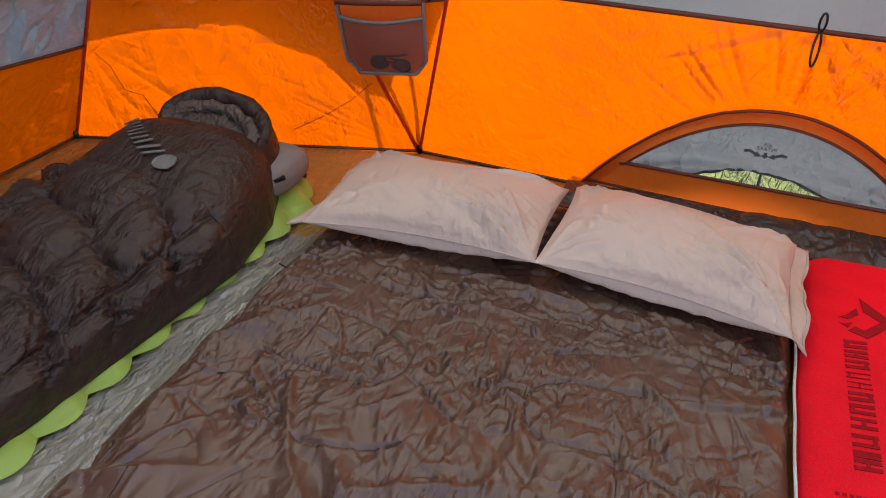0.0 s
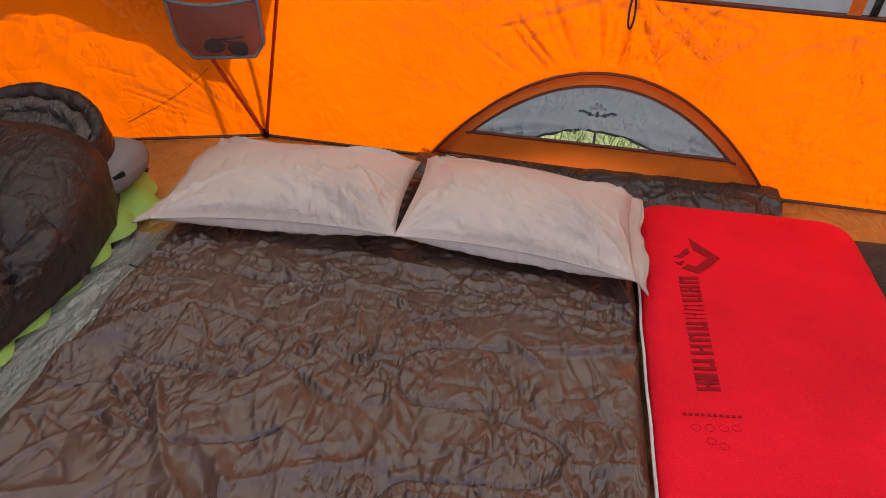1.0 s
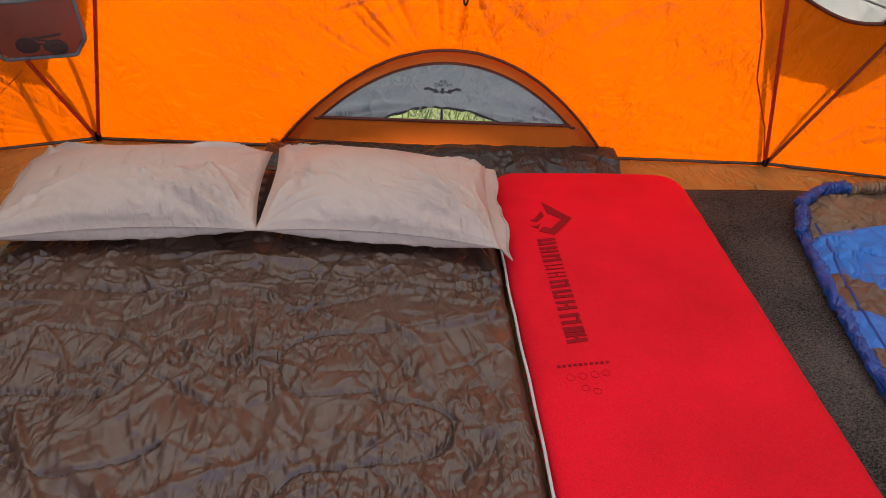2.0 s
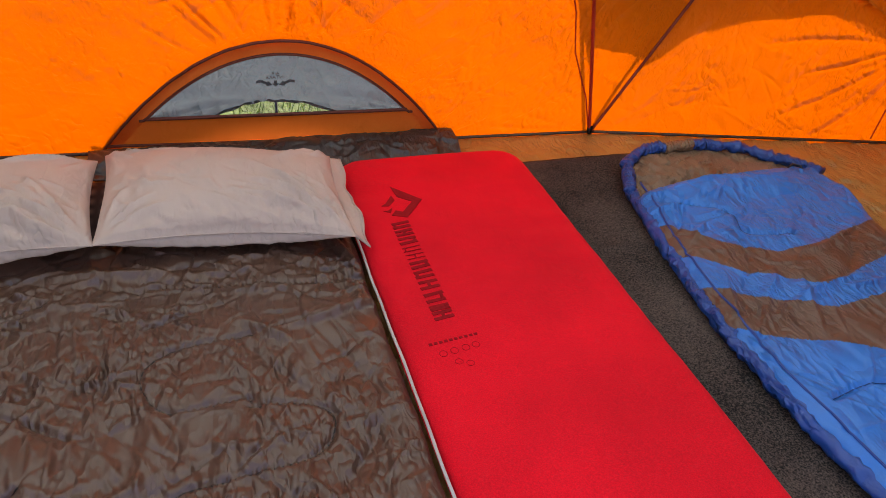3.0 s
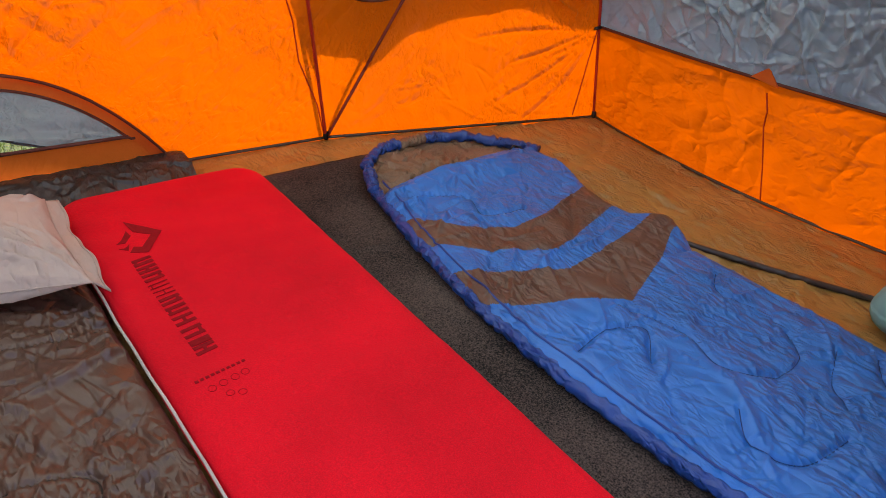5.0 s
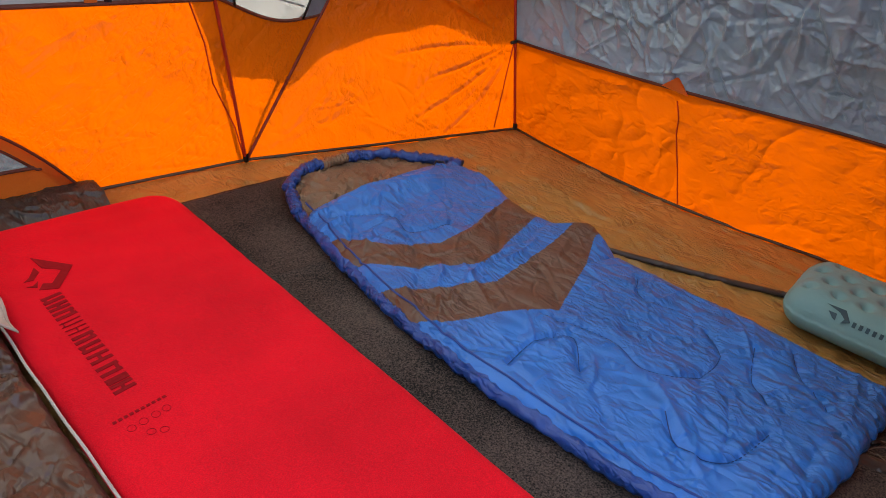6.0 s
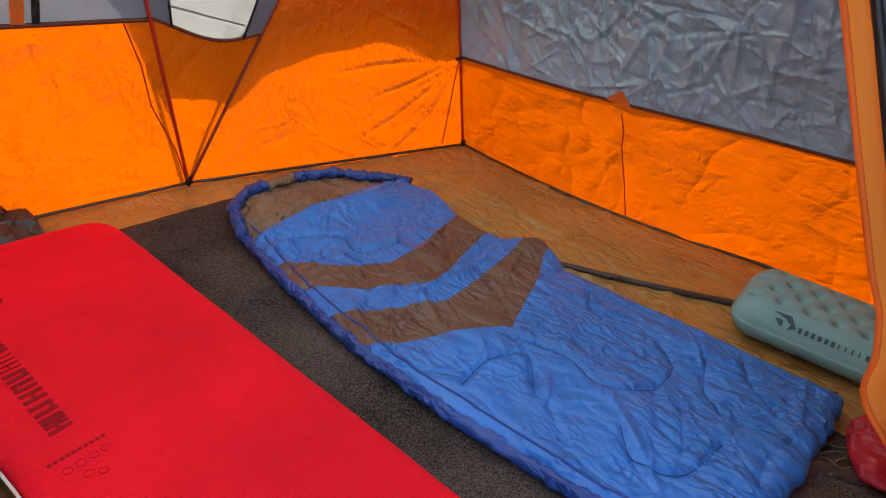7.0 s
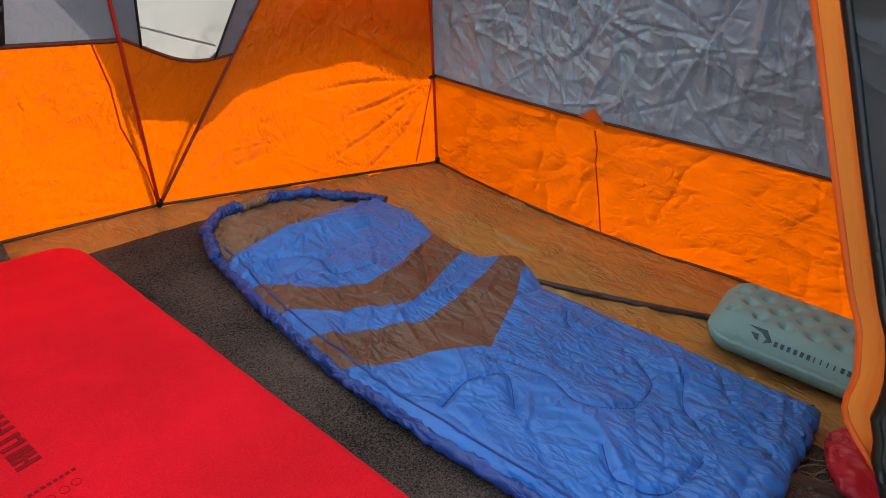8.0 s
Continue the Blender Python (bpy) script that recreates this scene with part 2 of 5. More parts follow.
class CreaseMap:
    """A height map of cloth creases: short sharp-crested folds, steeper on one side."""

    def __init__(self, x0, x1, y0, y1, step=0.006):
        self.x0, self.y0, self.step = x0, y0, step
        self.h = np.zeros((int((y1 - y0) / step) + 3, int((x1 - x0) / step) + 3))

    def line(self, x, y, ang, length, width, amp, bend=0.0, skew=0.4):
        half, c, s = length / 2, math.cos(ang), math.sin(ang)
        reach = half + width + abs(bend)
        i0, i1 = (int((v - self.x0) / self.step) for v in (x - reach, x + reach))
        j0, j1 = (int((v - self.y0) / self.step) for v in (y - reach, y + reach))
        i0, j0, i1, j1 = max(0, i0), max(0, j0), min(self.h.shape[1], i1 + 1), min(self.h.shape[0], j1 + 1)
        if i1 <= i0 or j1 <= j0:
            return
        dx = (np.arange(i0, i1) * self.step + self.x0 - x)[None, :]
        dy = (np.arange(j0, j1) * self.step + self.y0 - y)[:, None]
        a, b = dx * c + dy * s, -dx * s + dy * c
        k = a / half
        b = b - bend * (1 - k * k)
        side = np.where(b > 0, b / width, -b / (width * skew))
        self.h[j0:j1, i0:i1] += amp * np.clip(1 - k * k, 0, 1) * np.clip(1 - side, 0, 1) ** 1.8

    def scatter(self, n, seed, area, length, width, amp, angle=0.0, spread=math.pi, down=0.4, bend=0.15):
        r = random.Random(seed)
        for _ in range(n):
            ln = r.uniform(*length)
            self.line(r.uniform(area[0], area[1]), r.uniform(area[2], area[3]), angle + r.uniform(-spread, spread), ln, r.uniform(*width),
                      r.uniform(*amp) * (-1 if r.random() < down else 1), r.uniform(-bend, bend) * ln, r.uniform(0.25, 1.0))
        return self

    def fan(self, n, seed, at, angles, start, length, width, amp):
        r = random.Random(seed)
        for k in range(n):
            a = lerp(angles[0], angles[1], (k + r.random()) / n)
            ln = r.uniform(*length)
            d = r.uniform(*start) + ln / 2
            self.line(at[0] + d * math.cos(a), at[1] + d * math.sin(a), a + r.uniform(-0.06, 0.06), ln, r.uniform(*width), r.uniform(*amp), r.uniform(-0.06, 0.06) * ln, r.uniform(0.5, 1.0))
        return self

    def at(self, x, y):
        fx, fy = (x - self.x0) / self.step, (y - self.y0) / self.step
        i, j = int(fx), int(fy)
        if i < 0 or j < 0 or i + 1 >= self.h.shape[1] or j + 1 >= self.h.shape[0]:
            return 0.0
        fx, fy, h = fx - i, fy - j, self.h
        return float((h[j, i] * (1 - fx) + h[j, i + 1] * fx) * (1 - fy) + (h[j + 1, i] * (1 - fx) + h[j + 1, i + 1] * fx) * fy)


def folds(x, y, s, seed=0.0, warp=0.5):
    """Crumpled cloth: sharp ridges between smooth hollows, 0 to about 1."""
    w = Vector((x * s + warp * nz(x, y, seed, s * 0.5), y * s + warp * nz(y, x, seed + 3, s * 0.5), seed * 1.7))
    return 1 - min(1.0, 1.6 * abs(noise.noise(w)))


def empty(name, at=(0, 0, 0)):
    e = new(name)
    e.empty_display_size = 0.1
    e.location = at
    return e


def smooth(a, b, x):
    t = min(1.0, max(0.0, (x - a) / (b - a)))
    return t * t * (3 - 2 * t)


def lerp(a, b, t):
    return a + (b - a) * t


# ---- ground ----
def ground_at(u, v):
    x, y = (u - 0.5) * 2, (v - 0.5) * 2
    x, y = math.copysign(abs(x) ** 4, x) * 900, math.copysign(abs(y) ** 4, y) * 900
    return Vector((x, y, -0.03 + 0.01 * nz(x, y, 0, 1.5)))


tagged(sheet("ground", ground_at, 120, 120, GRASS), "green grass field round the tent", "ground", kind="structure")

blade_v, blade_f = [], []
rg = random.Random(91)
for _ in range(2600):
    bx, by, bh, ba = rg.uniform(-0.6, 0.9), rg.uniform(3.05, 4.6), rg.uniform(0.02, 0.055), rg.uniform(0, 6.28)
    k = len(blade_v)
    dx, dy = 0.003 * math.cos(ba), 0.003 * math.sin(ba)
    blade_v += [Vector((bx - dx, by - dy, -0.03)), Vector((bx + dx, by + dy, -0.03)), Vector((bx + rg.uniform(-0.02, 0.02), by + rg.uniform(-0.02, 0.02), -0.03 + bh))]
    blade_f.append((k, k + 1, k + 2))
BLADE = fabric("grass blades", (0.062, 0.115, 0.012), 0.6, 0.3)
tagged(link("grass", blade_v, blade_f, BLADE), "short green grass outside the tent", "grass", kind="stuff")

# ---- tent shell: lines that rise from the floor ----
TOP = 1.15


def rise(base, up, z_up):
    base, up = Vector(base), Vector(up)
    slope = (up - base) / z_up
    return lambda z: Vector((base.x + slope.x * z, base.y + slope.y * z, z))


CL = rise((-2.35, 2.61, 0), (-2.15, 2.646, 0), 0.538)
A_OUT = rise((-1.06, 3.02, 0), (-1.28, 2.87, 0), 0.55)
A_IN = rise((-1.06, 3.02, 0), (-0.893, 2.86, 0), 0.618)
B_IN = rise((1.31, 2.91, 0), (1.127, 2.78, 0), 0.65)
B_OUT = rise((1.31, 2.91, 0), (1.57, 2.83, 0), 0.55)
CR = rise((2.57, 2.63, 0), (2.40, 2.648, 0), 0.741)
FR = rise((2.70, 0.50, 0), (2.46, 0.78, 0), 0.741)
FL = rise((-2.62, 0.50, 0), (-2.25, 0.78, 0), 0.741)
DR = rise((1.16, 0.28, 0), (1.12, 0.65, 0), 0.741)
DL = rise((-1.16, 0.28, 0), (-1.12, 0.65, 0), 0.741)


def wall_point(left, right, s, z, bow=None):
    p = left(z).lerp(right(z), s)
    side = right(z) - left(z)
    n = Vector((side.y, -side.x, 0)).normalized()
    return p + n * (bow(s, z) if bow else 0.0), n, side.length


def panel(name, left, right, z0, z1, mat, nu, nv, label, bow=None, amp=0.012, seed=0.0, keep=None, pull=None, scale=5.0):
    """A stretched panel between two rising lines, from height z0(s) to z1(s)."""
    def f(s, v):
        z = lerp(z0(s), z1(s), v)
        p, n, width = wall_point(left, right, s, z, bow)
        edge = math.sin(math.pi * min(1, max(0, s))) ** 0.4 * smooth(0, 0.06, v) * smooth(1, 0.94, v)
        q = amp * edge * (nz(s * width, z, seed, 3.0) + 0.5 * (ridged(s * width, z, scale, seed) - 0.3))
        if pull:
            q += pull(s, z) * edge
        return p + n * q
    ob = sheet(name, f, nu, nv, mat, None, keep and (lambda s, v: keep(s, lerp(z0(s), z1(s), v))))
    return tagged(ob, label, "tent wall", kind="structure")


WIN_X, WIN_W, WIN_H = 0.145, 0.572, 0.400


def arch(t, grow=0.0):
    """The window's arch: across and up, t from 0 to 1."""
    a = math.pi * t
    c, s = -math.cos(a), math.sin(a)
    return WIN_X + (WIN_W + grow) * c, (WIN_H + grow) * s * s


def in_arch(x, z, grow=0.0):
    q = abs(x - WIN_X) / (WIN_W + grow)
    if q >= 1:
        return False
    return z < (WIN_H + grow) * (1 - q * q)


def back_at(x, z, off=0.0):
    """A point of the back wall at that x and height, off metres into the tent."""
    a, b = A_IN(z), B_IN(z)
    p, n, _ = wall_point(A_IN, B_IN, (x - a.x) / (b.x - a.x), z)
    return p + n * off


PI = math.pi
C_BACK = CreaseMap(-1.2, 1.45, -0.05, 0.75, 0.004)
C_BACK.fan(16, 1, (WIN_X, 0.22), (0.22 * PI, 0.85 * PI), (0.17, 0.22), (0.16, 0.42), (0.018, 0.045), (0.006, 0.013))
C_BACK.fan(10, 2, (0.17, 0.69), (-0.95 * PI, -0.05 * PI), (0.02, 0.10), (0.16, 0.45), (0.016, 0.040), (0.005, 0.011))
C_BACK.fan(7, 3, (1.31, 0.0), (0.52 * PI, 0.98 * PI), (0.03, 0.10), (0.15, 0.45), (0.012, 0.03), (0.003, 0.006))
C_BACK.fan(6, 4, (-1.06, 0.0), (0.03 * PI, 0.45 * PI), (0.05, 0.15), (0.12, 0.35), (0.012, 0.03), (0.002, 0.005))
C_BACK.scatter(320, 5, (-1.1, 1.35, 0, 0.66), (0.06, 0.26), (0.006, 0.012), (0.0012, 0.0035), 0.7, 1.1, 0.4, 0.04)
C_BACK.scatter(200, 6, (0.6, 1.35, 0.02, 0.62), (0.08, 0.32), (0.006, 0.013), (0.002, 0.0045), 0.9, 0.5, 0.4, 0.04)
C_BACK.scatter(40, 7, (-1.05, -0.3, 0.02, 0.35), (0.05, 0.2), (0.008, 0.016), (0.0015, 0.004), -0.3, 0.6)

C_BACK.h *= 1.3


def back_pull(s, z):
    x = lerp(A_IN(z).x, B_IN(z).x, s)
    clear = z - WIN_H * (1 - ((x - WIN_X) / WIN_W) ** 2)
    return C_BACK.at(x, z) * smooth(0.01, 0.07, clear)


BACK_TOP = lambda s: 0.672 - 0.028 * s
GUS_R = lambda s: lerp(0.65, 0.555, s) - 0.05 * math.sin(math.pi * s)
GUS_L = lambda s: lerp(0.60, 0.62, s) - 0.02 * math.sin(math.pi * s)
SIDE_R = lambda s: lerp(0.425, 0.53, s)
SIDE_L = lambda s: lerp(0.53, 0.372, s)
BOW_R = lambda s, z: 0.08 * math.sin(math.pi * min(1, s * 1.5)) * (1 - z)
BOW_L = lambda s, z: BOW_R(1 - s, z)

wall_back = panel("wall_back", A_IN, B_IN, lambda s: -0.02, BACK_TOP, ORANGE, 560, 160, "sunlit orange nylon tent wall with fanning folds", seed=1,
                  keep=lambda s, z: not in_arch(lerp(A_IN(z).x, B_IN(z).x, s), z, -0.012), pull=back_pull, amp=0.008)
wall_back_upper = panel("wall_back_upper", A_IN, B_IN, BACK_TOP, lambda s: TOP, GREY_SMOOTH, 80, 30, "smooth grey nylon upper tent wall", seed=2)
C_LB = CreaseMap(-0.05, 1.45, -0.05, 1.2, 0.004)
C_LB.fan(10, 11, (0.0, 0.38), (-0.48 * PI, 0.25 * PI), (0.03, 0.10), (0.25, 0.75), (0.016, 0.036), (0.004, 0.009))
C_LB.fan(10, 12, (1.35, 0.0), (0.55 * PI, 0.97 * PI), (0.05, 0.20), (0.15, 0.5), (0.010, 0.03), (0.003, 0.007))
C_LB.scatter(170, 13, (0, 1.4, 0, 0.9), (0.08, 0.30), (0.006, 0.013), (0.002, 0.0045), 0.4, 0.7, 0.4, 0.04)
C_RB = CreaseMap(-0.05, 1.45, -0.05, 1.2, 0.004)
C_RB.fan(14, 14, (1.27, 0.42), (0.80 * PI, 1.48 * PI), (0.02, 0.10), (0.30, 0.80), (0.018, 0.036), (0.009, 0.017))
C_RB.fan(7, 15, (0.0, 0.0), (0.05 * PI, 0.4 * PI), (0.05, 0.2), (0.15, 0.5), (0.010, 0.03), (0.002, 0.006))
C_RB.scatter(170, 16, (0, 1.4, 0, 0.9), (0.08, 0.30), (0.006, 0.013), (0.002, 0.0045), 2.7, 0.6, 0.4, 0.04)
C_LB.h *= 1.35
C_RB.h *= 1.0
fan_l = lambda s, z: C_LB.at(s * 1.35, z)
fan_r = lambda s, z: C_RB.at(s * 1.27, z)
C_SIDE = CreaseMap(-0.05, 2.4, -0.05, 1.25)
C_SIDE.fan(12, 21, (0.0, 0.40), (-0.48 * PI, 0.02 * PI), (0.02, 0.1), (0.2, 0.7), (0.012, 0.03), (0.003, 0.008))
C_SIDE.fan(10, 22, (2.2, 0.3), (0.80 * PI, 1.2 * PI), (0.02, 0.2), (0.3, 0.8), (0.012, 0.03), (0.004, 0.009))
C_SIDE.scatter(600, 23, (0, 2.3, 0.0, 0.55), (0.06, 0.24), (0.006, 0.012), (0.0015, 0.0045), 2.8, 0.9, 0.4, 0.03)
C_SIDE.h *= 0.62
C_GREY = CreaseMap(-0.05, 2.4, -0.05, 1.25)
C_GREY.scatter(40, 24, (0, 2.3, 0.4, 1.15), (0.25, 0.7), (0.03, 0.08), (0.006, 0.014), PI / 2, 0.35, 0.4, 0.03)
C_GREY.scatter(420, 25, (0, 2.3, 0.38, 1.15), (0.12, 0.45), (0.014, 0.045), (0.004, 0.010), 0.0, PI, 0.5, 0.02)
C_GREY.scatter(500, 26, (0, 2.3, 0.38, 1.15), (0.05, 0.16), (0.008, 0.018), (0.002, 0.005), 0.0, PI, 0.5, 0.02)
C_GREY.h *= 1.7
wall_left_back = panel("wall_left_back", CL, A_OUT, lambda s: -0.02, lambda s: TOP, ORANGE, 300, 250, "orange nylon tent wall under the fly's shade", seed=3, pull=fan_l)
wall_right_back = panel("wall_right_back", B_OUT, CR, lambda s: -0.02, lambda s: TOP, ORANGE, 300, 250, "orange nylon tent wall under the fly's shade", seed=4, pull=fan_r)
wall_gusset_left = panel("wall_gusset_left", A_OUT, A_IN, lambda s: -0.02, GUS_L, ORANGE, 20, 40, "narrow orange nylon gusset between two poles", seed=5, amp=0.004)
wall_gusset_right = panel("wall_gusset_right", B_IN, B_OUT, lambda s: -0.02, GUS_R, ORANGE, 20, 40, "narrow orange nylon gusset between two poles", seed=6, amp=0.004)
for nm, l, r, g in (("window_gusset_left", A_OUT, A_IN, GUS_L), ("window_gusset_right", B_IN, B_OUT, GUS_R)):
    panel(nm, l, r, g, lambda s: TOP, GUSSET_NET, 12, 12, "fine net vent above an orange gusset", amp=0.002)
wall_right = panel("wall_right", CR, FR, lambda s: -0.02, SIDE_R, ORANGE, 500, 130, "creased orange nylon lower tent wall", bow=BOW_R, seed=7,
                   pull=lambda s, z: C_SIDE.at(s * 2.2, z))
wall_right_upper = panel("wall_right_upper", CR, FR, SIDE_R, lambda s: TOP, GREY, 480, 170, "crumpled grey nylon upper tent wall", bow=BOW_R, seed=8, amp=0.02, pull=lambda s, z: C_GREY.at(s * 2.2, z))
wall_left = panel("wall_left", FL, CL, lambda s: -0.02, SIDE_L, ORANGE, 500, 130, "creased orange nylon lower tent wall", bow=BOW_L, seed=9,
                  pull=lambda s, z: 1.5 * C_SIDE.at((1 - s) * 2.2, z))
wall_left_upper = panel("wall_left_upper", FL, CL, SIDE_L, lambda s: TOP, GREY, 480, 170, "crumpled grey nylon upper tent wall", bow=BOW_L, seed=10, amp=0.02, pull=lambda s, z: C_GREY.at((1 - s) * 2.2, z))
panel("wall_front_right", FR, DR, lambda s: -0.02, lambda s: TOP, ORANGE, 40, 30, "orange nylon tent wall beside the door", seed=11)
panel("wall_front_left", DL, FL, lambda s: -0.02, lambda s: TOP, ORANGE, 40, 30, "orange nylon tent wall beside the door", seed=12)

for owner, l, r, g, s0, s1 in ((wall_gusset_right, B_IN, B_OUT, GUS_R, 0.0, 0.13), (wall_gusset_right, B_IN, B_OUT, GUS_R, 0.80, 1.0), (wall_gusset_left, A_OUT, A_IN, GUS_L, 0.0, 0.12), (wall_gusset_left, A_OUT, A_IN, GUS_L, 0.88, 1.0)):
    sheet("vent_border", lambda u, v, l=l, r=r, g=g, s0=s0, s1=s1: wall_point(l, r, lerp(s0, s1, u), lerp(g(lerp(s0, s1, u)), TOP, v))[0] + Vector((0, -0.006, 0)), 6, 20, GREY_SMOOTH, owner)

for x0, x1, cloth in ((0.730, 0.766, ORANGE_TWO), (0.784, 0.806, GUM)):
    sheet("tape", lambda u, v, x0=x0, x1=x1: back_at(lerp(x0, x1, u), lerp(0.655, TOP, v), 0.012), 2, 20, cloth, wall_back_upper)
for s0 in (0.13, 0.80):
    tube("vent_edge", [wall_point(B_IN, B_OUT, s0, lerp(GUS_R(s0), TOP, i / 20))[0] + Vector((0, -0.008, 0)) for i in range(21)], 0.0045, GUM, wall_gusset_right, 6)
    tube("vent_edge", [wall_point(A_OUT, A_IN, 1 - s0, lerp(GUS_L(1 - s0), TOP, i / 20))[0] + Vector((0, -0.008, 0)) for i in range(21)], 0.0045, GUM, wall_gusset_left, 6)

# netting roof between the wall tops and the ridge
ring = [CL(TOP), A_OUT(TOP), A_IN(TOP), B_IN(TOP), B_OUT(TOP), CR(TOP), FR(TOP), DR(TOP), Vector((1.0, 0.95, 1.62)), Vector((-1.0, 0.95, 1.62)), DL(TOP), FL(TOP), CL(TOP)]
APEX = Vector((0.1, 1.85, 1.95))
SIDES = len(ring) - 1


def dome(u, v, out=0.0, lift=0.0):
    k = min(SIDES - 1, int(u * SIDES))
    p = ring[k].lerp(ring[k + 1], u * SIDES - k)
    q = p.lerp(APEX, v)
    q.z = lerp(p.z, APEX.z, math.sin(v * math.pi / 2)) + lift
    return q + (p - APEX) * out * (1 - v)


tagged(sheet("ceiling", dome, 120, 20, OPEN_NET), "dark net roof of the tent", "ceiling", kind="structure")

# ---- rainfly: stands off the walls, its hem higher over the long wall than at the poles ----
HEM = [(CL, A_OUT, ((0.0, 0.39), (0.12, 0.42), (0.3, 0.455), (0.55, 0.47), (0.8, 0.38), (1.0, 0.22)), None),
       (A_OUT, A_IN, ((0.0, 0.24), (0.5, 0.34), (0.9, 0.42), (1.0, 0.60)), None),
       (A_IN, B_IN, ((0.0, 0.60), (0.06, 0.80), (0.5, 0.92), (0.90, 0.82), (0.955, 0.66), (1.0, 0.22)), None),
       (B_IN, B_OUT, ((0.0, 0.36), (0.5, 0.335), (1.0, 0.30)), None),
       (B_OUT, CR, ((0.0, 0.27), (0.12, 0.43), (0.3, 0.475), (0.6, 0.50), (1.0, 0.41)), None),
       (CR, FR, ((0.0, 0.40), (1.0, 0.50)), BOW_R)]
HEM_FIRST = [(FL, CL, ((0.0, 0.52), (1.0, 0.36)), BOW_L)]


def along(table, s):
    for (a, p), (b, q) in zip(table, table[1:]):
        if s <= b:
            return lerp(p, q, smooth(a, b, s) if b > a else 0)
    return table[-1][1]


fly_cols = []
for left, right, table, bow in HEM_FIRST + HEM:
    for i in range(25):
        s = i / 24
        z = along(table, s)
        p, n, _ = wall_point(left, right, s, z, bow)
        reach = 0.13 / max(0.45, abs(SUN.dot(n)))
        foot = p + SUN * reach
        top_p, n2, _ = wall_point(left, right, s, TOP, bow)
        fly_cols.append((foot, top_p - n2 * 0.12 + Vector((0, 0, 0.12))))


def fly_at(u, v):
    k = u * (len(fly_cols) - 1)
    i = min(len(fly_cols) - 2, int(k))
    foot, brow = (fly_cols[i][j].lerp(fly_cols[i + 1][j], k - i) for j in (0, 1))
    if v < 0.5:
        return foot.lerp(brow, v * 2)
    w = (v - 0.5) * 2
    crest = APEX + Vector((0, 0, 0.12))
    q = brow.lerp(crest, w)
    q.z = lerp(brow.z, crest.z, math.sin(w * math.pi / 2))
    return q


cols, rows_fly = len(fly_cols), 24
fly_faces = [(j * cols + i, j * cols + i + 1, (j + 1) * cols + i + 1, (j + 1) * cols + i) for j in range(rows_fly) for i in range(cols - 1)]
# orange skirts over the two walls beside the corner poles, pale cloth elsewhere
fly_slots = [1 if (25 <= i <= 46 or 128 <= i < 150) and j < rows_fly // 2 else 0 for j in range(rows_fly) for i in range(cols - 1)]
rainfly = tagged(link("rainfly", [fly_at(i / (cols - 1), j / rows_fly) for j in range(rows_fly + 1) for i in range(cols)], fly_faces, None, mats=[FLY, FLY_ORANGE], slot=fly_slots),
                 "pale rainfly with orange skirts stretched over the tent", "rainfly")
for first in (25, 125):
    tube("hem", [fly_cols[i][0] for i in range(first, first + 25)], 0.005, SEAM, rainfly, 6)


# ---- seams, poles, cords on the shell ----
def run(left, right, line, off=0.006, bow=None, n=40):
    """Points along a line of (s, z) on a panel, off metres into the tent."""
    out = []
    for i in range(n + 1):
        k = i / n * (len(line) - 1)
        j = min(len(line) - 2, int(k))
        s, z = (lerp(line[j][q], line[j + 1][q], k - j) for q in (0, 1))
        p, nrm, _ = wall_point(left, right, s, z, bow)
        out.append(p + nrm * off)
    return out


def edge_line(f, n=30):
    return [(i / n, f(i / n)) for i in range(n + 1)]


tube("binding", run(A_IN, B_IN, edge_line(BACK_TOP), 0.004, n=60), 0.007, SEAM, wall_back)
tube("binding", run(B_IN, B_OUT, edge_line(GUS_R), 0.003), 0.006, SEAM, wall_gusset_right)
tube("binding", run(A_OUT, A_IN, edge_line(GUS_L), 0.003), 0.006, SEAM, wall_gusset_left)
tube("binding", run(CR, FR, edge_line(SIDE_R), 0.008, BOW_R, 80), 0.0058, SEAM, wall_right)
tube("binding", run(FL, CL, edge_line(SIDE_L), 0.008, BOW_L, 80), 0.0058, SEAM, wall_left)
for owner, l, r, bow in ((wall_back, A_IN, B_IN, None), (wall_left_back, CL, A_OUT, None), (wall_right_back, B_OUT, CR, None), (wall_right, CR, FR, BOW_R), (wall_left, FL, CL, BOW_L)):
    tube("floor_seam", run(l, r, [(0, 0.004), (1, 0.004)], 0.004, bow, 60), 0.006, DARK, owner)

for line, r, mat, lab in ((A_IN, 0.0065, POLE, "red"), (A_OUT, 0.0065, POLE, "red"), (B_IN, 0.0065, POLE, "red"), (B_OUT, 0.006, MAROON, "dark red"), (CL, 0.0065, POLE, "red"), (CR, 0.0065, POLE, "red")):
    inward = (Vector((0.1, 1.7, 0)) - line(0)).normalized() * 0.008
    pole = tube("tent_pole", [line(z) + Vector((inward.x, inward.y, 0)) for z in (i * TOP / 30 for i in range(31))], r, mat)
    tagged(pole, lab + " corded pole sleeve rising up a tent corner", "tent pole", "poles round the tent")
    foot = [line(0) + inward * 1.5 + Vector((0, 0, z)) for z in (0.0, 0.012, 0.03)]
    tube("foot_clip", foot, 0.011, GUM, pole)

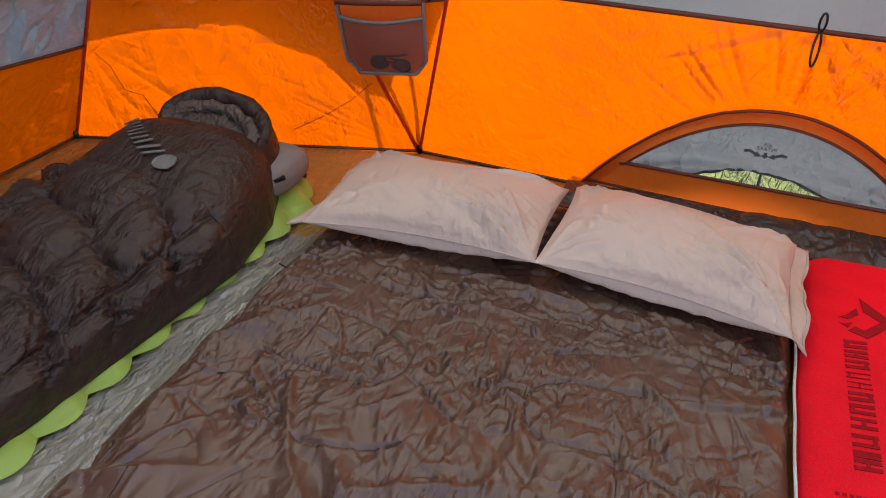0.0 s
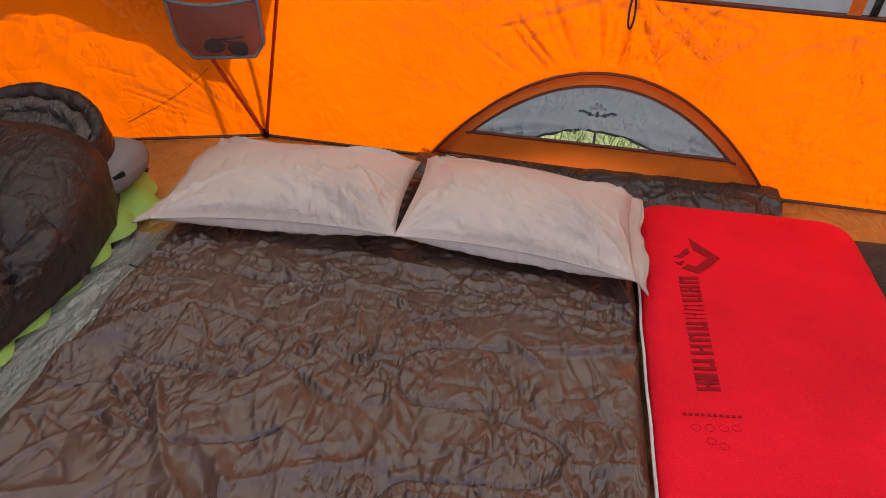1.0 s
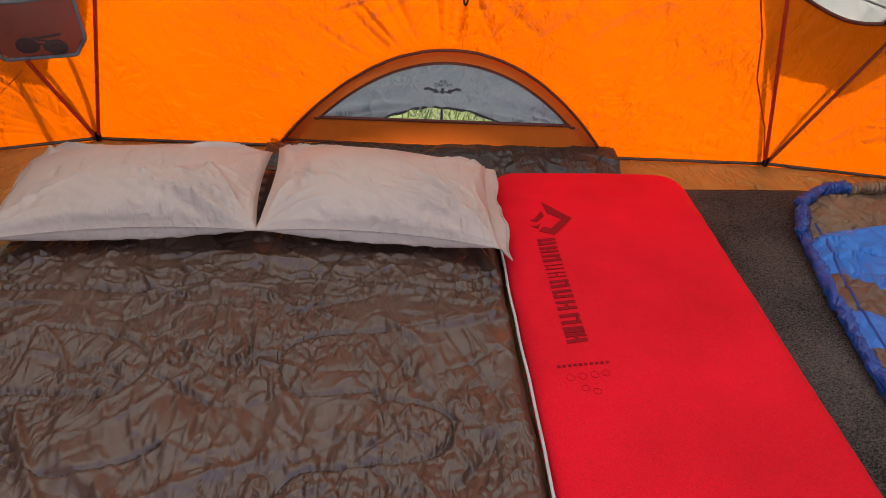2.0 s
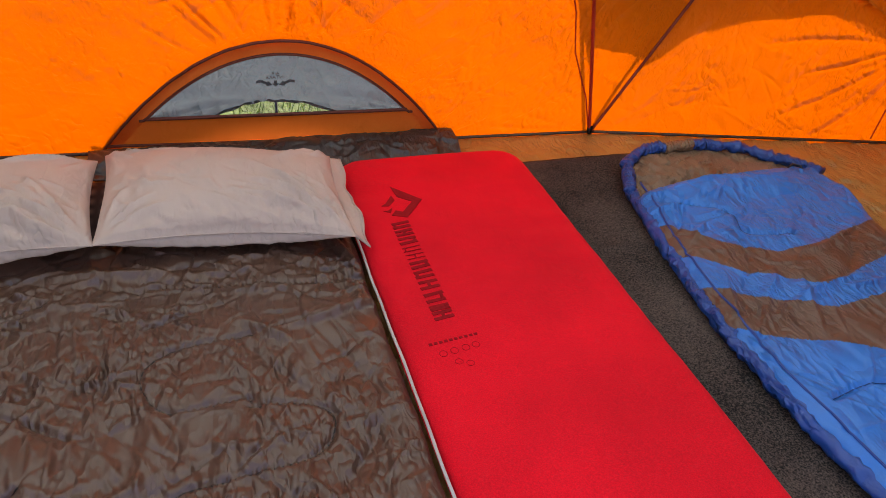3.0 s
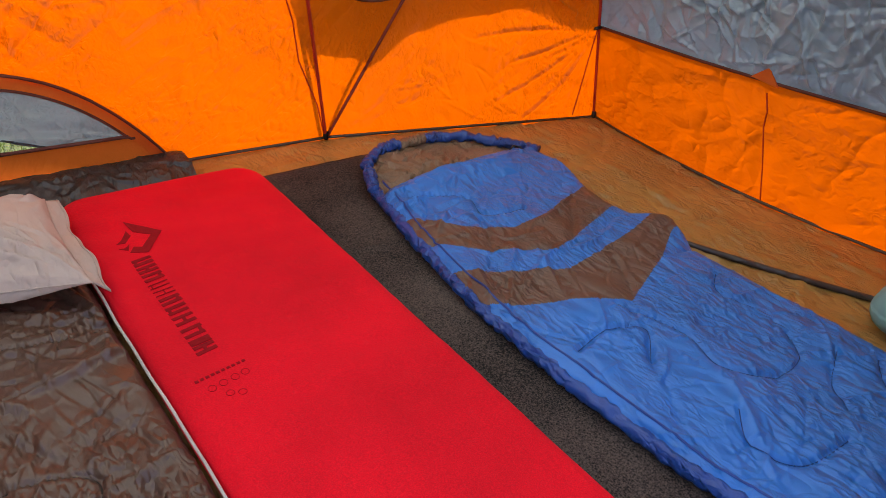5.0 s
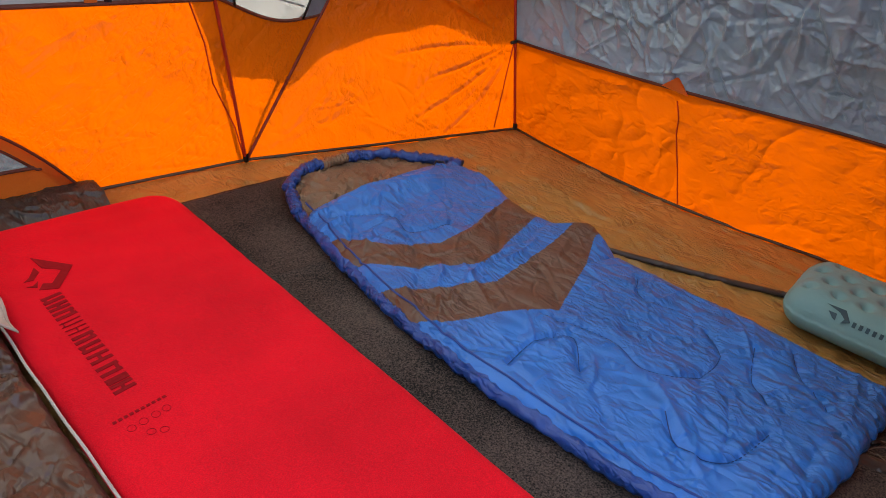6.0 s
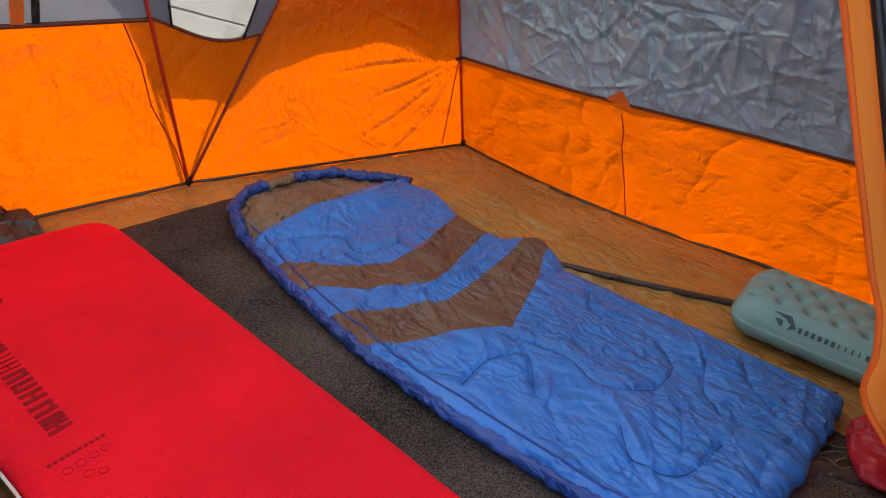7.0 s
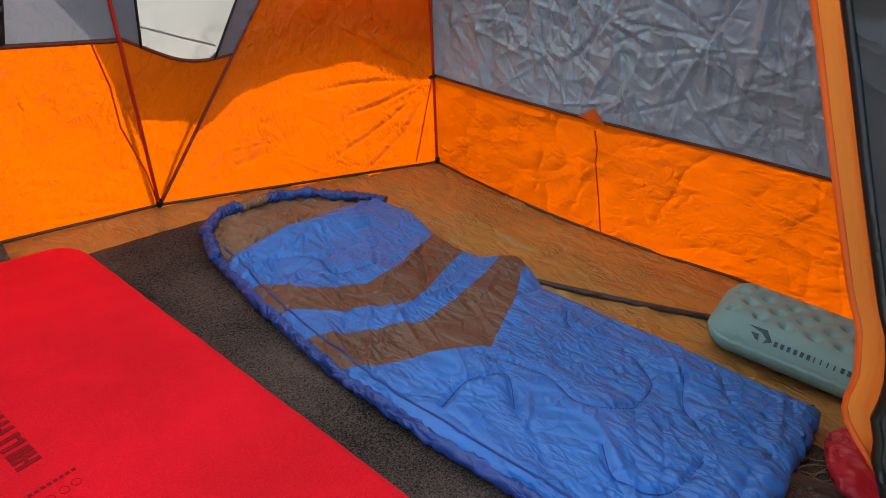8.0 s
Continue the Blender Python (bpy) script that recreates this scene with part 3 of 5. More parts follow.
# thin seams and hanging cords, plus shadow lines modelled as dark tubes
for owner, l, r, line, bow, mat in (
        (wall_back, A_IN, B_IN, [(0.955, 0.645), (0.967, 0.5), (0.968, 0.35), (0.99, 0.16), (0.995, 0.03)], None, POLE),
        (wall_right_back, B_OUT, CR, [(0.985, 0.415), (0.95, 0.28), (0.92, 0.13), (0.90, 0.02)], None, POLE),
        # the next two maroon tubes stand in for thin rope shadows on the wall
        (wall_left_back, CL, A_OUT, [(0.04, 0.35), (0.10, 0.30), (0.15, 0.21), (0.21, 0.19), (0.26, 0.10)], None, MAROON),
        (wall_left_back, CL, A_OUT, [(0.97, 0.28), (0.87, 0.205), (0.77, 0.14), (0.66, 0.075)], None, MAROON),
        (wall_right, CR, FR, [(0.408, 0.425), (0.412, 0.36), (0.408, 0.30), (0.413, 0.15), (0.415, 0.01)], BOW_R, POLE)):
    tube("cord", run(l, r, line, 0.005, bow), 0.0014 if mat is MAROON else 0.0026, mat, owner)
tube("fly_seam", [p + SUN * 0.02 for p in run(B_IN, B_OUT, [(0.10, 0.665), (0.5, 0.605), (0.85, 0.562)], -0.02)], 0.0035, fabric("tan seam tape", (0.42, 0.36, 0.27), 0.6, 0.3), rainfly, 6)
# unseen tubes added outside the walls as straps: the sun draws their shadows on the cloth
for l, r, line in ((CL, A_OUT, [(0.955, 0.30), (0.90, 0.0)]), (A_OUT, A_IN, [(0.62, 0.40), (0.80, 0.0)]), (A_OUT, A_IN, [(0.12, 0.40), (0.30, 0.0)]),
                   (A_IN, B_IN, [(0.980, 0.50), (0.992, 0.0)]), (B_IN, B_OUT, [(0.86, 0.40), (0.70, 0.0)])):
    tube("strap", [p + SUN * 0.03 for p in run(l, r, line, -0.01)], 0.0075, MAROON, rainfly, 6)
knot, _, _ = wall_point(B_OUT, CR, 0.985, 0.42)
tube("toggle", [knot + Vector((-0.03, -0.015, 0.0)), knot + Vector((0.0, -0.02, 0.006))], 0.007, GUM, wall_right_back)
tab, nt, _ = wall_point(CR, FR, 0.405, SIDE_R(0.405), BOW_R)
link("tab", [tab + nt * 0.012 + Vector((0, y, z)) for y, z in ((0.055, 0.0), (-0.055, -0.006), (0, 0.05))] + [tab + nt * 0.020 + Vector((0, y, z)) for y, z in ((0.055, 0.0), (-0.055, -0.006), (0, 0.05))],
     [(0, 1, 2), (5, 4, 3), (0, 3, 4, 1), (1, 4, 5, 2), (2, 5, 3, 0)], ORANGE_TWO, wall_right, False)

# ---- arched window low in the back wall ----
window = tagged(empty("window_1", back_at(WIN_X, 0.0)), "arched net window with a doubled orange rim", "window", kind="structure")
window_off = window.location.copy()


def wpoint(x, z, off=0.0):
    return back_at(x, z, off) - window_off


def rim_at(u, v):
    x0, z0 = arch(u, 0.006)
    x1, z1 = arch(u, -0.038)
    x, z = lerp(x0, x1, v), lerp(z0, max(0.0, z1), v)
    return wpoint(x, z, 0.007 + 0.003 * nz(u * 9, v, 3, 2))


rim = sheet("window_frame", rim_at, 90, 6, ORANGE_TWO, window)
tube("piping", [wpoint(*arch(t / 80, 0.008), 0.009 + 0.006 * nz(t * 0.9, 0, 2)) for t in range(81)], 0.0048, SEAM, window)
tube("piping", [wpoint(x, max(0.13, z), 0.010) for x, z in (arch(t / 80, -0.038) for t in range(15, 66))], 0.0045, SEAM, window)
SILL = 0.135


def clip_span(z, grow):
    return (WIN_W + grow) * math.sqrt(max(0.0, 1 - z / (WIN_H + grow)))


def strip_at(u, v):
    z = lerp(-0.01, SILL, v)
    h = clip_span(max(z, 0.0), -0.006)
    return wpoint(WIN_X + h * (2 * u - 1), z, 0.005 + 0.004 * nz(u * 4, v, 6, 2))


sheet("window_sill", strip_at, 60, 8, ORANGE_TWO, window)
tube("piping", [wpoint(WIN_X + (2 * i / 40 - 1) * clip_span(SILL, -0.038), SILL + 0.004 * (i / 40), 0.010) for i in range(41)], 0.006, SEAM, window)
tube("piping", [wpoint(WIN_X + (2 * i / 40 - 1) * 0.555, 0.036 - 0.006 * math.sin(math.pi * i / 40), 0.012) for i in range(41)], 0.005, SEAM, window)


def net_at(u, v):
    x = WIN_X + (2 * u - 1) * 0.45
    z = (WIN_H - 0.03) * (1 - ((x - WIN_X) / 0.55) ** 2)
    return wpoint(x, lerp(SILL - 0.01, max(SILL, z), v), 0.002)


sheet("net", net_at, 40, 12, NET, window)

# vent hood outside the window, propped open by a strut
hood = tagged(empty("vent_hood", back_at(WIN_X, 0.0, -0.02)), "grey vent hood propped open outside the window", "vent hood")
hood_off = hood.location.copy()


def hood_at(u, v):
    x, z = arch(0.5 + (u - 0.5) * 0.99, 0.03)
    lowz = 0.045 + 0.085 * math.exp(-((u - 0.49) / 0.19) ** 2)
    stand = 0.03 + 0.10 * (1 - v) * math.sin(math.pi * u)
    fold = 0.032 * (folds(math.atan2(u - 0.49, 0.10 + v) * 1.6, v * 0.3, 2.2, 3.0) - 0.5) * smooth(1.0, 0.5, v)
    xx = lerp(WIN_X + (2 * u - 1) * 0.60, x, v)
    return back_at(xx, lerp(lowz, max(lowz, z), v), -stand + fold) - hood_off


canopy = sheet("canopy", hood_at, 70, 24, AWNING, hood)
tube("hem", [hood_at(i / 60, 0.0) for i in range(61)], 0.005, GUM, canopy)
tube("strut", [back_at(WIN_X - 0.01, 0.03, -0.06) - hood_off, back_at(WIN_X - 0.01, 0.13, -0.128) - hood_off], 0.005, GUM, hood)


def words(text, size, at, mat, parent):
    """Letters on the hood's outer face, so that they read backwards from inside."""
    cu = bpy.data.curves.new("lettering", "FONT")
    cu.body, cu.size, cu.align_x, cu.align_y, cu.extrude = text, size, "CENTER", "CENTER", 0.0008
    tmp = bpy.data.objects.new("lettering", cu)
    scene.collection.objects.link(tmp)
    me = bpy.data.meshes.new_from_object(tmp)
    bpy.data.objects.remove(tmp)
    me.materials.append(mat)
    ob = new("lettering", me)
    ob.parent = parent
    ob.matrix_local = at
    return ob


def on_hood(x, z):
    return back_at(x, z, -0.012) - hood_off


turn = Matrix.Rotation(math.pi, 4, "Z") @ Matrix.Rotation(radians(78), 4, "X")
words("AIR", 0.017, Matrix.Translation(on_hood(0.128, 0.284)) @ turn, DARK_INK, canopy)
words("INTAKE", 0.017, Matrix.Translation(on_hood(0.128, 0.270)) @ turn, DARK_INK, canopy)
ARROWS = [[(-0.062, 0.268), (-0.045, 0.272), (-0.026, 0.262), (-0.024, 0.268), (-0.010, 0.252), (-0.030, 0.248), (-0.029, 0.254), (-0.046, 0.262), (-0.060, 0.259)],
          [(-0.005, 0.268), (0.005, 0.268), (0.005, 0.257), (0.011, 0.257), (0.0, 0.245), (-0.011, 0.257), (-0.005, 0.257)]]
ARROWS.append([(-a, b) for a, b in ARROWS[0]][::-1])
for shape in ARROWS:
    k = len(shape)
    pts = [back_at(0.128 + a, b - 0.010, -0.012 + depth) - hood_off for depth in (0.0, 0.002) for a, b in shape]
    link("arrow", pts, [tuple(range(k))[::-1], tuple(range(k, 2 * k))] + [(i, (i + 1) % k, k + (i + 1) % k, k + i) for i in range(k)], DARK_INK, canopy, False)

# hanging loops of webbing above the window
loop = tagged(empty("webbing_loop", back_at(0.172, 0.66, 0.02)), "dark webbing loops sewn to the seam", "loop")
for zs, w, sgn in ((0.05, 0.008, 1), (-0.088, 0.008, -1)):
    ring_pts = [Vector((w * math.sin(2 * math.pi * i / 20) * (1 if i < 20 else 1), -0.012 * math.sin(math.pi * i / 20), zs * (1 - math.cos(2 * math.pi * i / 20)) / 2)) for i in range(21)]
    tube("strap", ring_pts, 0.0032, GUM, loop)

# ---- mesh pocket with sunglasses hung on the left gusset ----
P0, P1, P2, P3 = Vector((-1.250, 2.795, 0.590)), Vector((-0.945, 2.795, 0.617)), Vector((-0.945, 2.835, 0.377)), Vector((-1.235, 2.835, 0.345))
pocket = tagged(empty("hanging_pocket", (P0 + P2) / 2), "brown net pocket with grey binding hung on gusset", "pocket")
po = pocket.location.copy()


def pocket_at(u, v, belly=1.0):
    """u across, v from the top down; lower corners rounded."""
    w = 1 - 0.10 * smooth(0.75, 1.0, v)
    uu = 0.5 + (u - 0.5) * w
    p = P0.lerp(P1, uu).lerp(P3.lerp(P2, uu), v)
    return p + Vector((0, -0.035 * belly * math.sin(math.pi * u) * math.sin(math.pi * min(1, v * 0.9 + 0.1)), 0.03 * smooth(0.8, 1.0, abs(2 * u - 1)) * smooth(0.8, 1.0, v))) - po


sheet("back_cloth", lambda u, v: pocket_at(u, v, -0.2) + Vector((0, 0.02, 0)), 16, 16, ORANGE_TWO, pocket)
net_front = sheet("net_front", lambda u, v: pocket_at(u, 0.2 + 0.8 * v + 0.05 * math.sin(math.pi * u) * (1 - v)), 24, 24, POCKET_NET, pocket)
outline = [pocket_at(0, i / 20) for i in range(21)] + [pocket_at(i / 24, 1.0) for i in range(1, 24)] + [pocket_at(1, 1 - i / 20) for i in range(21)]
tube("binding", outline, 0.006, BINDING, pocket)
tube("top_binding", [pocket_at(i / 20, 0.2 + 0.05 * math.sin(math.pi * i / 20)) for i in range(21)], 0.006, BINDING, net_front)
tube("upper_edge", [pocket_at(i / 20, 0.0) for i in range(21)], 0.009, SEAM, pocket)
glasses = tagged(empty("sunglasses", pocket_at(0.55, 0.86) + po + Vector((0, 0.016, 0))), "dark sunglasses lying in the net pocket", "sunglasses")
for sx in (-1, 1):
    def lens_top(u, v, sx=sx):
        a, r = 2 * math.pi * u, v
        return Vector((sx * 0.040 + 0.032 * r * math.cos(a), -0.006 + 0.004 * r, 0.019 * r * math.sin(a) * (1 + 0.2 * math.cos(a) * sx)))
    lens = sheet("lens", lens_top, 20, 4, GUM, glasses)
    tube("rim", [lens_top(i / 20, 1.0) for i in range(21)], 0.004, GUM, lens)
tube("bridge", [(-0.01, -0.006, 0.006), (0, -0.008, 0.010), (0.01, -0.006, 0.006)], 0.003, GUM, glasses)
tube("temple", [(-0.07, 0, 0.012), (-0.02, 0.004, 0.022), (0.03, 0.004, 0.03), (0.06, 0.004, 0.038)], 0.0035, GUM, glasses)
tube("temple", [(0.07, 0, 0.010), (0.02, 0.006, 0.014), (-0.05, 0.006, 0.020)], 0.0035, GUM, glasses)


# ---- door flap tied back at the doorway ----
flap = tagged(empty("door_flap", (1.1, 0.62, 0.5)), "open orange and grey tent door flap", "door flap")
fo = flap.location.copy()


def flap_edge(z):
    dent = 0.034 * math.exp(-((z - 0.58) / 0.055) ** 2) - 0.006 * math.exp(-((z - 0.72) / 0.03) ** 2)
    return Vector((1.10 + 0.01 * nz(z * 5, 0, 4), 0.352 + 0.5 * z + dent - 0.008 * smooth(0.54, 0.505, z), z))


def flap_at(u, v):
    z = lerp(0.505, 1.75, v)
    w = 0.040 * smooth(0.0, 0.05, v) + 0.004
    return flap_edge(z) + Vector((0.02 * math.sin(math.pi * u), -w * u, 0)) - fo


def flap_grey(u, v):
    z = lerp(0.43, 1.75, v)
    w = 0.040 * smooth(0.0, 0.05, (z - 0.505) / 1.245) + 0.004
    return flap_edge(z) + Vector((-0.004 - 0.05 * u + 0.008 * nz(u * 5, z * 4, 2) * u, -w - 0.005 - 0.30 * u, 0)) - fo


border = sheet("border", flap_at, 8, 60, FLAP, flap)
tube("edge_seam", [flap_at(0, i / 60) for i in range(61)], 0.005, ORANGE_TWO, border)
panel_cloth = sheet("panel_cloth", flap_grey, 20, 40, fabric("dark grey door nylon", (0.045, 0.05, 0.055), 0.5, wrinkle=9, crease=0.3), flap)
tube("zip", [flap_grey(0, i / 40) + Vector((0, 0.004, 0)) for i in range(41)], 0.008, GUM, panel_cloth)

# ---- floor ----
C_FLOOR = CreaseMap(-2.9, 2.9, 0.1, 3.1, 0.010)
C_FLOOR.scatter(260, 31, (-2.8, 2.8, 0.2, 3.0), (0.1, 0.5), (0.015, 0.04), (0.003, 0.008))
C_FLOOR.scatter(500, 32, (1.6, 2.7, 0.4, 2.8), (0.05, 0.25), (0.010, 0.022), (0.002, 0.006), 2.0, 0.7)
C_FLOOR.scatter(200, 33, (-2.5, -0.9, 0.6, 2.8), (0.05, 0.25), (0.010, 0.022), (0.002, 0.006))
C_FLOOR.h *= 2.6


def floor_at(u, v):
    x, y = lerp(-2.9, 2.9, u), lerp(0.2, 3.05, v)
    fold = 0.012 * math.exp(-((x - 1.99 - 0.60 * (1.70 - y)) / 0.014) ** 2) * smooth(0.8, 1.0, y) * smooth(1.78, 1.7, y)
    free = 1 - 0.9 * smooth(0.5, 0.62, x) * smooth(1.90, 1.80, x) * smooth(2.76, 2.70, y)
    return Vector((x, y, -0.008 + (0.005 * ridged(x, y, 5) + 0.004 * nz(x, y, 0, 4) + C_FLOOR.at(x, y)) * free + fold))


RIM = [CL, A_IN, B_IN, CR, FR, DR, DL, FL]


def inside(u, v):
    x, y = lerp(-2.9, 2.9, u), lerp(0.2, 3.05, v)
    pts = [Vector((0.1, 1.7, 0)).lerp(c(0), 1.015) for c in RIM]
    hit = False
    for p, q in zip(pts, pts[1:] + pts[:1]):
        if (p.y > y) != (q.y > y) and x < (q.x - p.x) * (y - p.y) / (q.y - p.y) + p.x:
            hit = not hit
    return hit


floor = tagged(sheet("floor", floor_at, 480, 240, FLOOR, None, inside), "brown coated tent floor with crinkles", "floor", kind="structure")
tube("seam", [(1.94, 1.79, 0.002), (1.993, 1.692, 0.003), (2.06, 1.56, 0.003), (2.129, 1.43, 0.003), (2.21, 1.29, 0.003), (2.29, 1.158, 0.003), (2.42, 0.93, 0.002)], 0.011, DARK, floor)
tube("seam", [(1.62, 0.80, 0.002), (1.68, 0.72, 0.006), (1.70, 0.64, 0.008), (1.85, 0.52, 0.006), (2.0, 0.45, 0.004)], 0.022, DARK, floor)


C_APR = CreaseMap(-0.6, 0.9, 2.7, 3.0, 0.004)
C_APR.scatter(260, 81, (-0.5, 0.8, 2.75, 2.95), (0.03, 0.14), (0.006, 0.018), (0.004, 0.012))


def apron_at(u, v):
    x = lerp(-0.46, 0.745, u)
    y = lerp(2.935, 2.80 + 0.02 * nz(x, 0, 5, 6), v)
    hump = 0.045 * (1 - v) ** 1.5 + 0.02 * math.sin(math.pi * v)
    return Vector((x, y - 0.01, 0.004 + hump + C_APR.at(x, y) * math.sin(math.pi * (0.1 + 0.8 * v)) + 0.008 * nz(x, y, 2, 14)))


apron = tagged(sheet("window_apron", apron_at, 200, 36, DARK), "dark wrinkled cloth apron below the window", "apron")
tube("hem", [apron_at(i / 120, 1.0) for i in range(121)], 0.004, DARK, apron)

CARPET_FOLD = 2.16


def carpet_top(u, v):
    x, y = lerp(0.62, 1.86, u), lerp(0.45, 2.705 + 0.006 * nz(u * 3, 0, 8), v)
    return Vector((x, y, 0.010 + 0.006 * math.exp(-((y - CARPET_FOLD + 0.10 * (x - 1.0)) / 0.012) ** 2) + 0.002 * nz(x, y, 0, 20)))


tagged(cushion("carpet", carpet_top, lambda u, v: carpet_top(u, v) * 1 - Vector((0, 0, 0.008)), 90, 160, CARPET), "charcoal felt carpet runner on the tent floor", "carpet")


# ---- red sleeping pad ----
def rounded(u, v, x0, x1, y0, y1, r):
    """A grid over a rectangle with round corners."""
    x, y = lerp(x0, x1, u), lerp(y0, y1, v)
    cx, cy = min(max(x, x0 + r), x1 - r), min(max(y, y0 + r), y1 - r)
    dx, dy = x - cx, y - cy
    m = max(abs(dx), abs(dy))
    if m > 1e-9 and dx and dy:
        k = m / math.hypot(dx, dy)
        x, y = cx + dx * k, cy + dy * k
    return x, y


def edge_profile(u, v, w, h, r):
    du, dv = min(u, 1 - u) * w, min(v, 1 - v) * h
    e = min(1.0, min(du, dv) / r)
    return math.sqrt(max(0.0, 1 - (1 - e) ** 2))


def pack(a, q=0.12):
    """Crowds grid lines towards both ends, where an edge curves."""
    return a - q * math.sin(2 * math.pi * a)


PAD = (0.262, 0.893, 0.69, 2.69)


def pad_h(u, v):
    return edge_profile(u, v, 0.64, 2.01, 0.045)


def pad_wave(x, y):
    return 0.003 * nz(x, y, 0, 3) + 0.003 * nz(x * 0.5 + y * 0.2, y, 4, 8) + 0.0011 * math.sin(y * 62 + 9 * x + 2 * nz(x, y, 3, 4)) * smooth(1.2, 1.6, y)


def pad_top(u, v):
    u, v = pack(u), pack(v, 0.1)
    x, y = rounded(u, v, *PAD, 0.10)
    return Vector((x, y, 0.010 + 0.040 + 0.040 * pad_h(u, v) + pad_wave(x, y) * pad_h(u, v)))


def pad_bot(u, v):
    u, v = pack(u), pack(v, 0.1)
    x, y = rounded(u, v, *PAD, 0.10)
    return Vector((x, y, 0.010 + 0.040 - 0.038 * pad_h(u, v)))


pad = tagged(empty("sleeping_pad", (0.58, 1.7, 0.01)), "red self-inflating sleeping pad with dark print", "sleeping pad")
pad_o = pad.location.copy()
cover = cushion("cover", lambda u, v: pad_top(u, v) - pad_o, lambda u, v: pad_bot(u, v) - pad_o, 70, 260, RED, pad)
tube("edge_seam", [Vector((*rounded(u, v, *PAD, 0.10), 0.05)) - pad_o for u, v in [(i / 20, 1) for i in range(21)] + [(1, 1 - i / 60) for i in range(61)] + [(1 - i / 20, 0) for i in range(21)] + [(0, i / 60) for i in range(61)]], 0.003, RED, pad)


def decal(name, shape, place, mat, parent, thick=0.0012):
    """A flat print: an outline (a, b) put in place by place(a, b)."""
    k = len(shape)
    lo = [place(a, b) for a, b in shape]
    hi = [p + Vector((0, 0, thick)) for p in lo]
    return link(name, lo + hi, [tuple(range(k))[::-1], tuple(range(k, 2 * k))] + [(i, (i + 1) % k, k + (i + 1) % k, k + i) for i in range(k)], mat, parent, False)


pad_place = lambda a, b: Vector((a, b, 0.0908 + pad_wave(a, b))) - pad_o
decal("emblem", [(0.403, 2.477), (0.477, 2.388), (0.411, 2.302), (0.370, 2.320), (0.388, 2.346), (0.406, 2.335), (0.446, 2.382), (0.410, 2.417)], pad_place, INK, cover)
decal("emblem_fin", [(0.395, 2.430), (0.369, 2.386), (0.353, 2.374), (0.375, 2.371), (0.398, 2.399)], pad_place, INK, cover)
decal("emblem_fin", [(0.382, 2.362), (0.366, 2.348), (0.352, 2.350), (0.371, 2.334)], pad_place, INK, cover)


def stroke(a0, b0, a1, b1, w):
    """One straight stroke of print from a0, b0 to a1, b1."""
    d = Vector((a1 - a0, b1 - b0)).normalized() * w / 2
    decal("print_bar", [(a0 - d.y, b0 + d.x), (a1 - d.y, b1 + d.x), (a1 + d.y, b1 - d.x), (a0 + d.y, b0 - d.x)], pad_place, INK, cover)


# a row of plain slanted strokes, two to a place, a few of them thin
yy = 2.286
for k, wd in enumerate((0.036, 0.036, 0.042, 0.034, 0.040, 0.038, 0.042, 0.050, 0.050, 0.022, 0.040)):
    thick = 0.003 if k in (3, 4) else 0.010
    for f in (0.14, 0.62):
        stroke(0.358, yy - wd * f - 0.008, 0.408, yy - wd * f, thick)
    stroke(0.383 + 0.018 * (k % 3 - 1), yy - wd * 0.14 - 0.004, 0.383 + 0.018 * (k % 3 - 1), yy - wd * 0.62 - 0.004, 0.003 if k in (3, 4) else 0.008)
    yy -= wd
for k in range(10):
    a, b = 0.320 + k * 0.0125, 1.786 + k * 0.0017
    decal("small_print", [(a, b), (a + 0.008, b + 0.001), (a + 0.008, b - 0.006), (a, b - 0.007)], pad_place, INK, cover)
for a, b in ((0.345, 1.752), (0.372, 1.756), (0.400, 1.760), (0.425, 1.764), (0.372, 1.722), (0.395, 1.712)):
    tube("small_mark", [pad_place(a + 0.009 * math.cos(t), b + 0.009 * math.sin(t)) for t in (2 * math.pi * q / 10 for q in range(11))], 0.0005, INK, cover, 5)


# ---- brown double sleeping bag ----
def polyline(points, n=12):
    """A smooth curve through a few points."""
    pts = [Vector((*p, 0)) for p in points]
    out = []
    for i in range(len(pts) - 1):
        p0, p1, p2, p3 = pts[max(0, i - 1)], pts[i], pts[i + 1], pts[min(len(pts) - 1, i + 2)]
        for k in range(n):
            t = k / n
            out.append(0.5 * (2 * p1 + (p2 - p0) * t + (2 * p0 - 5 * p1 + 4 * p2 - p3) * t * t + (3 * p1 - p0 - 3 * p2 + p3) * t ** 3))
    return out + [pts[-1]]


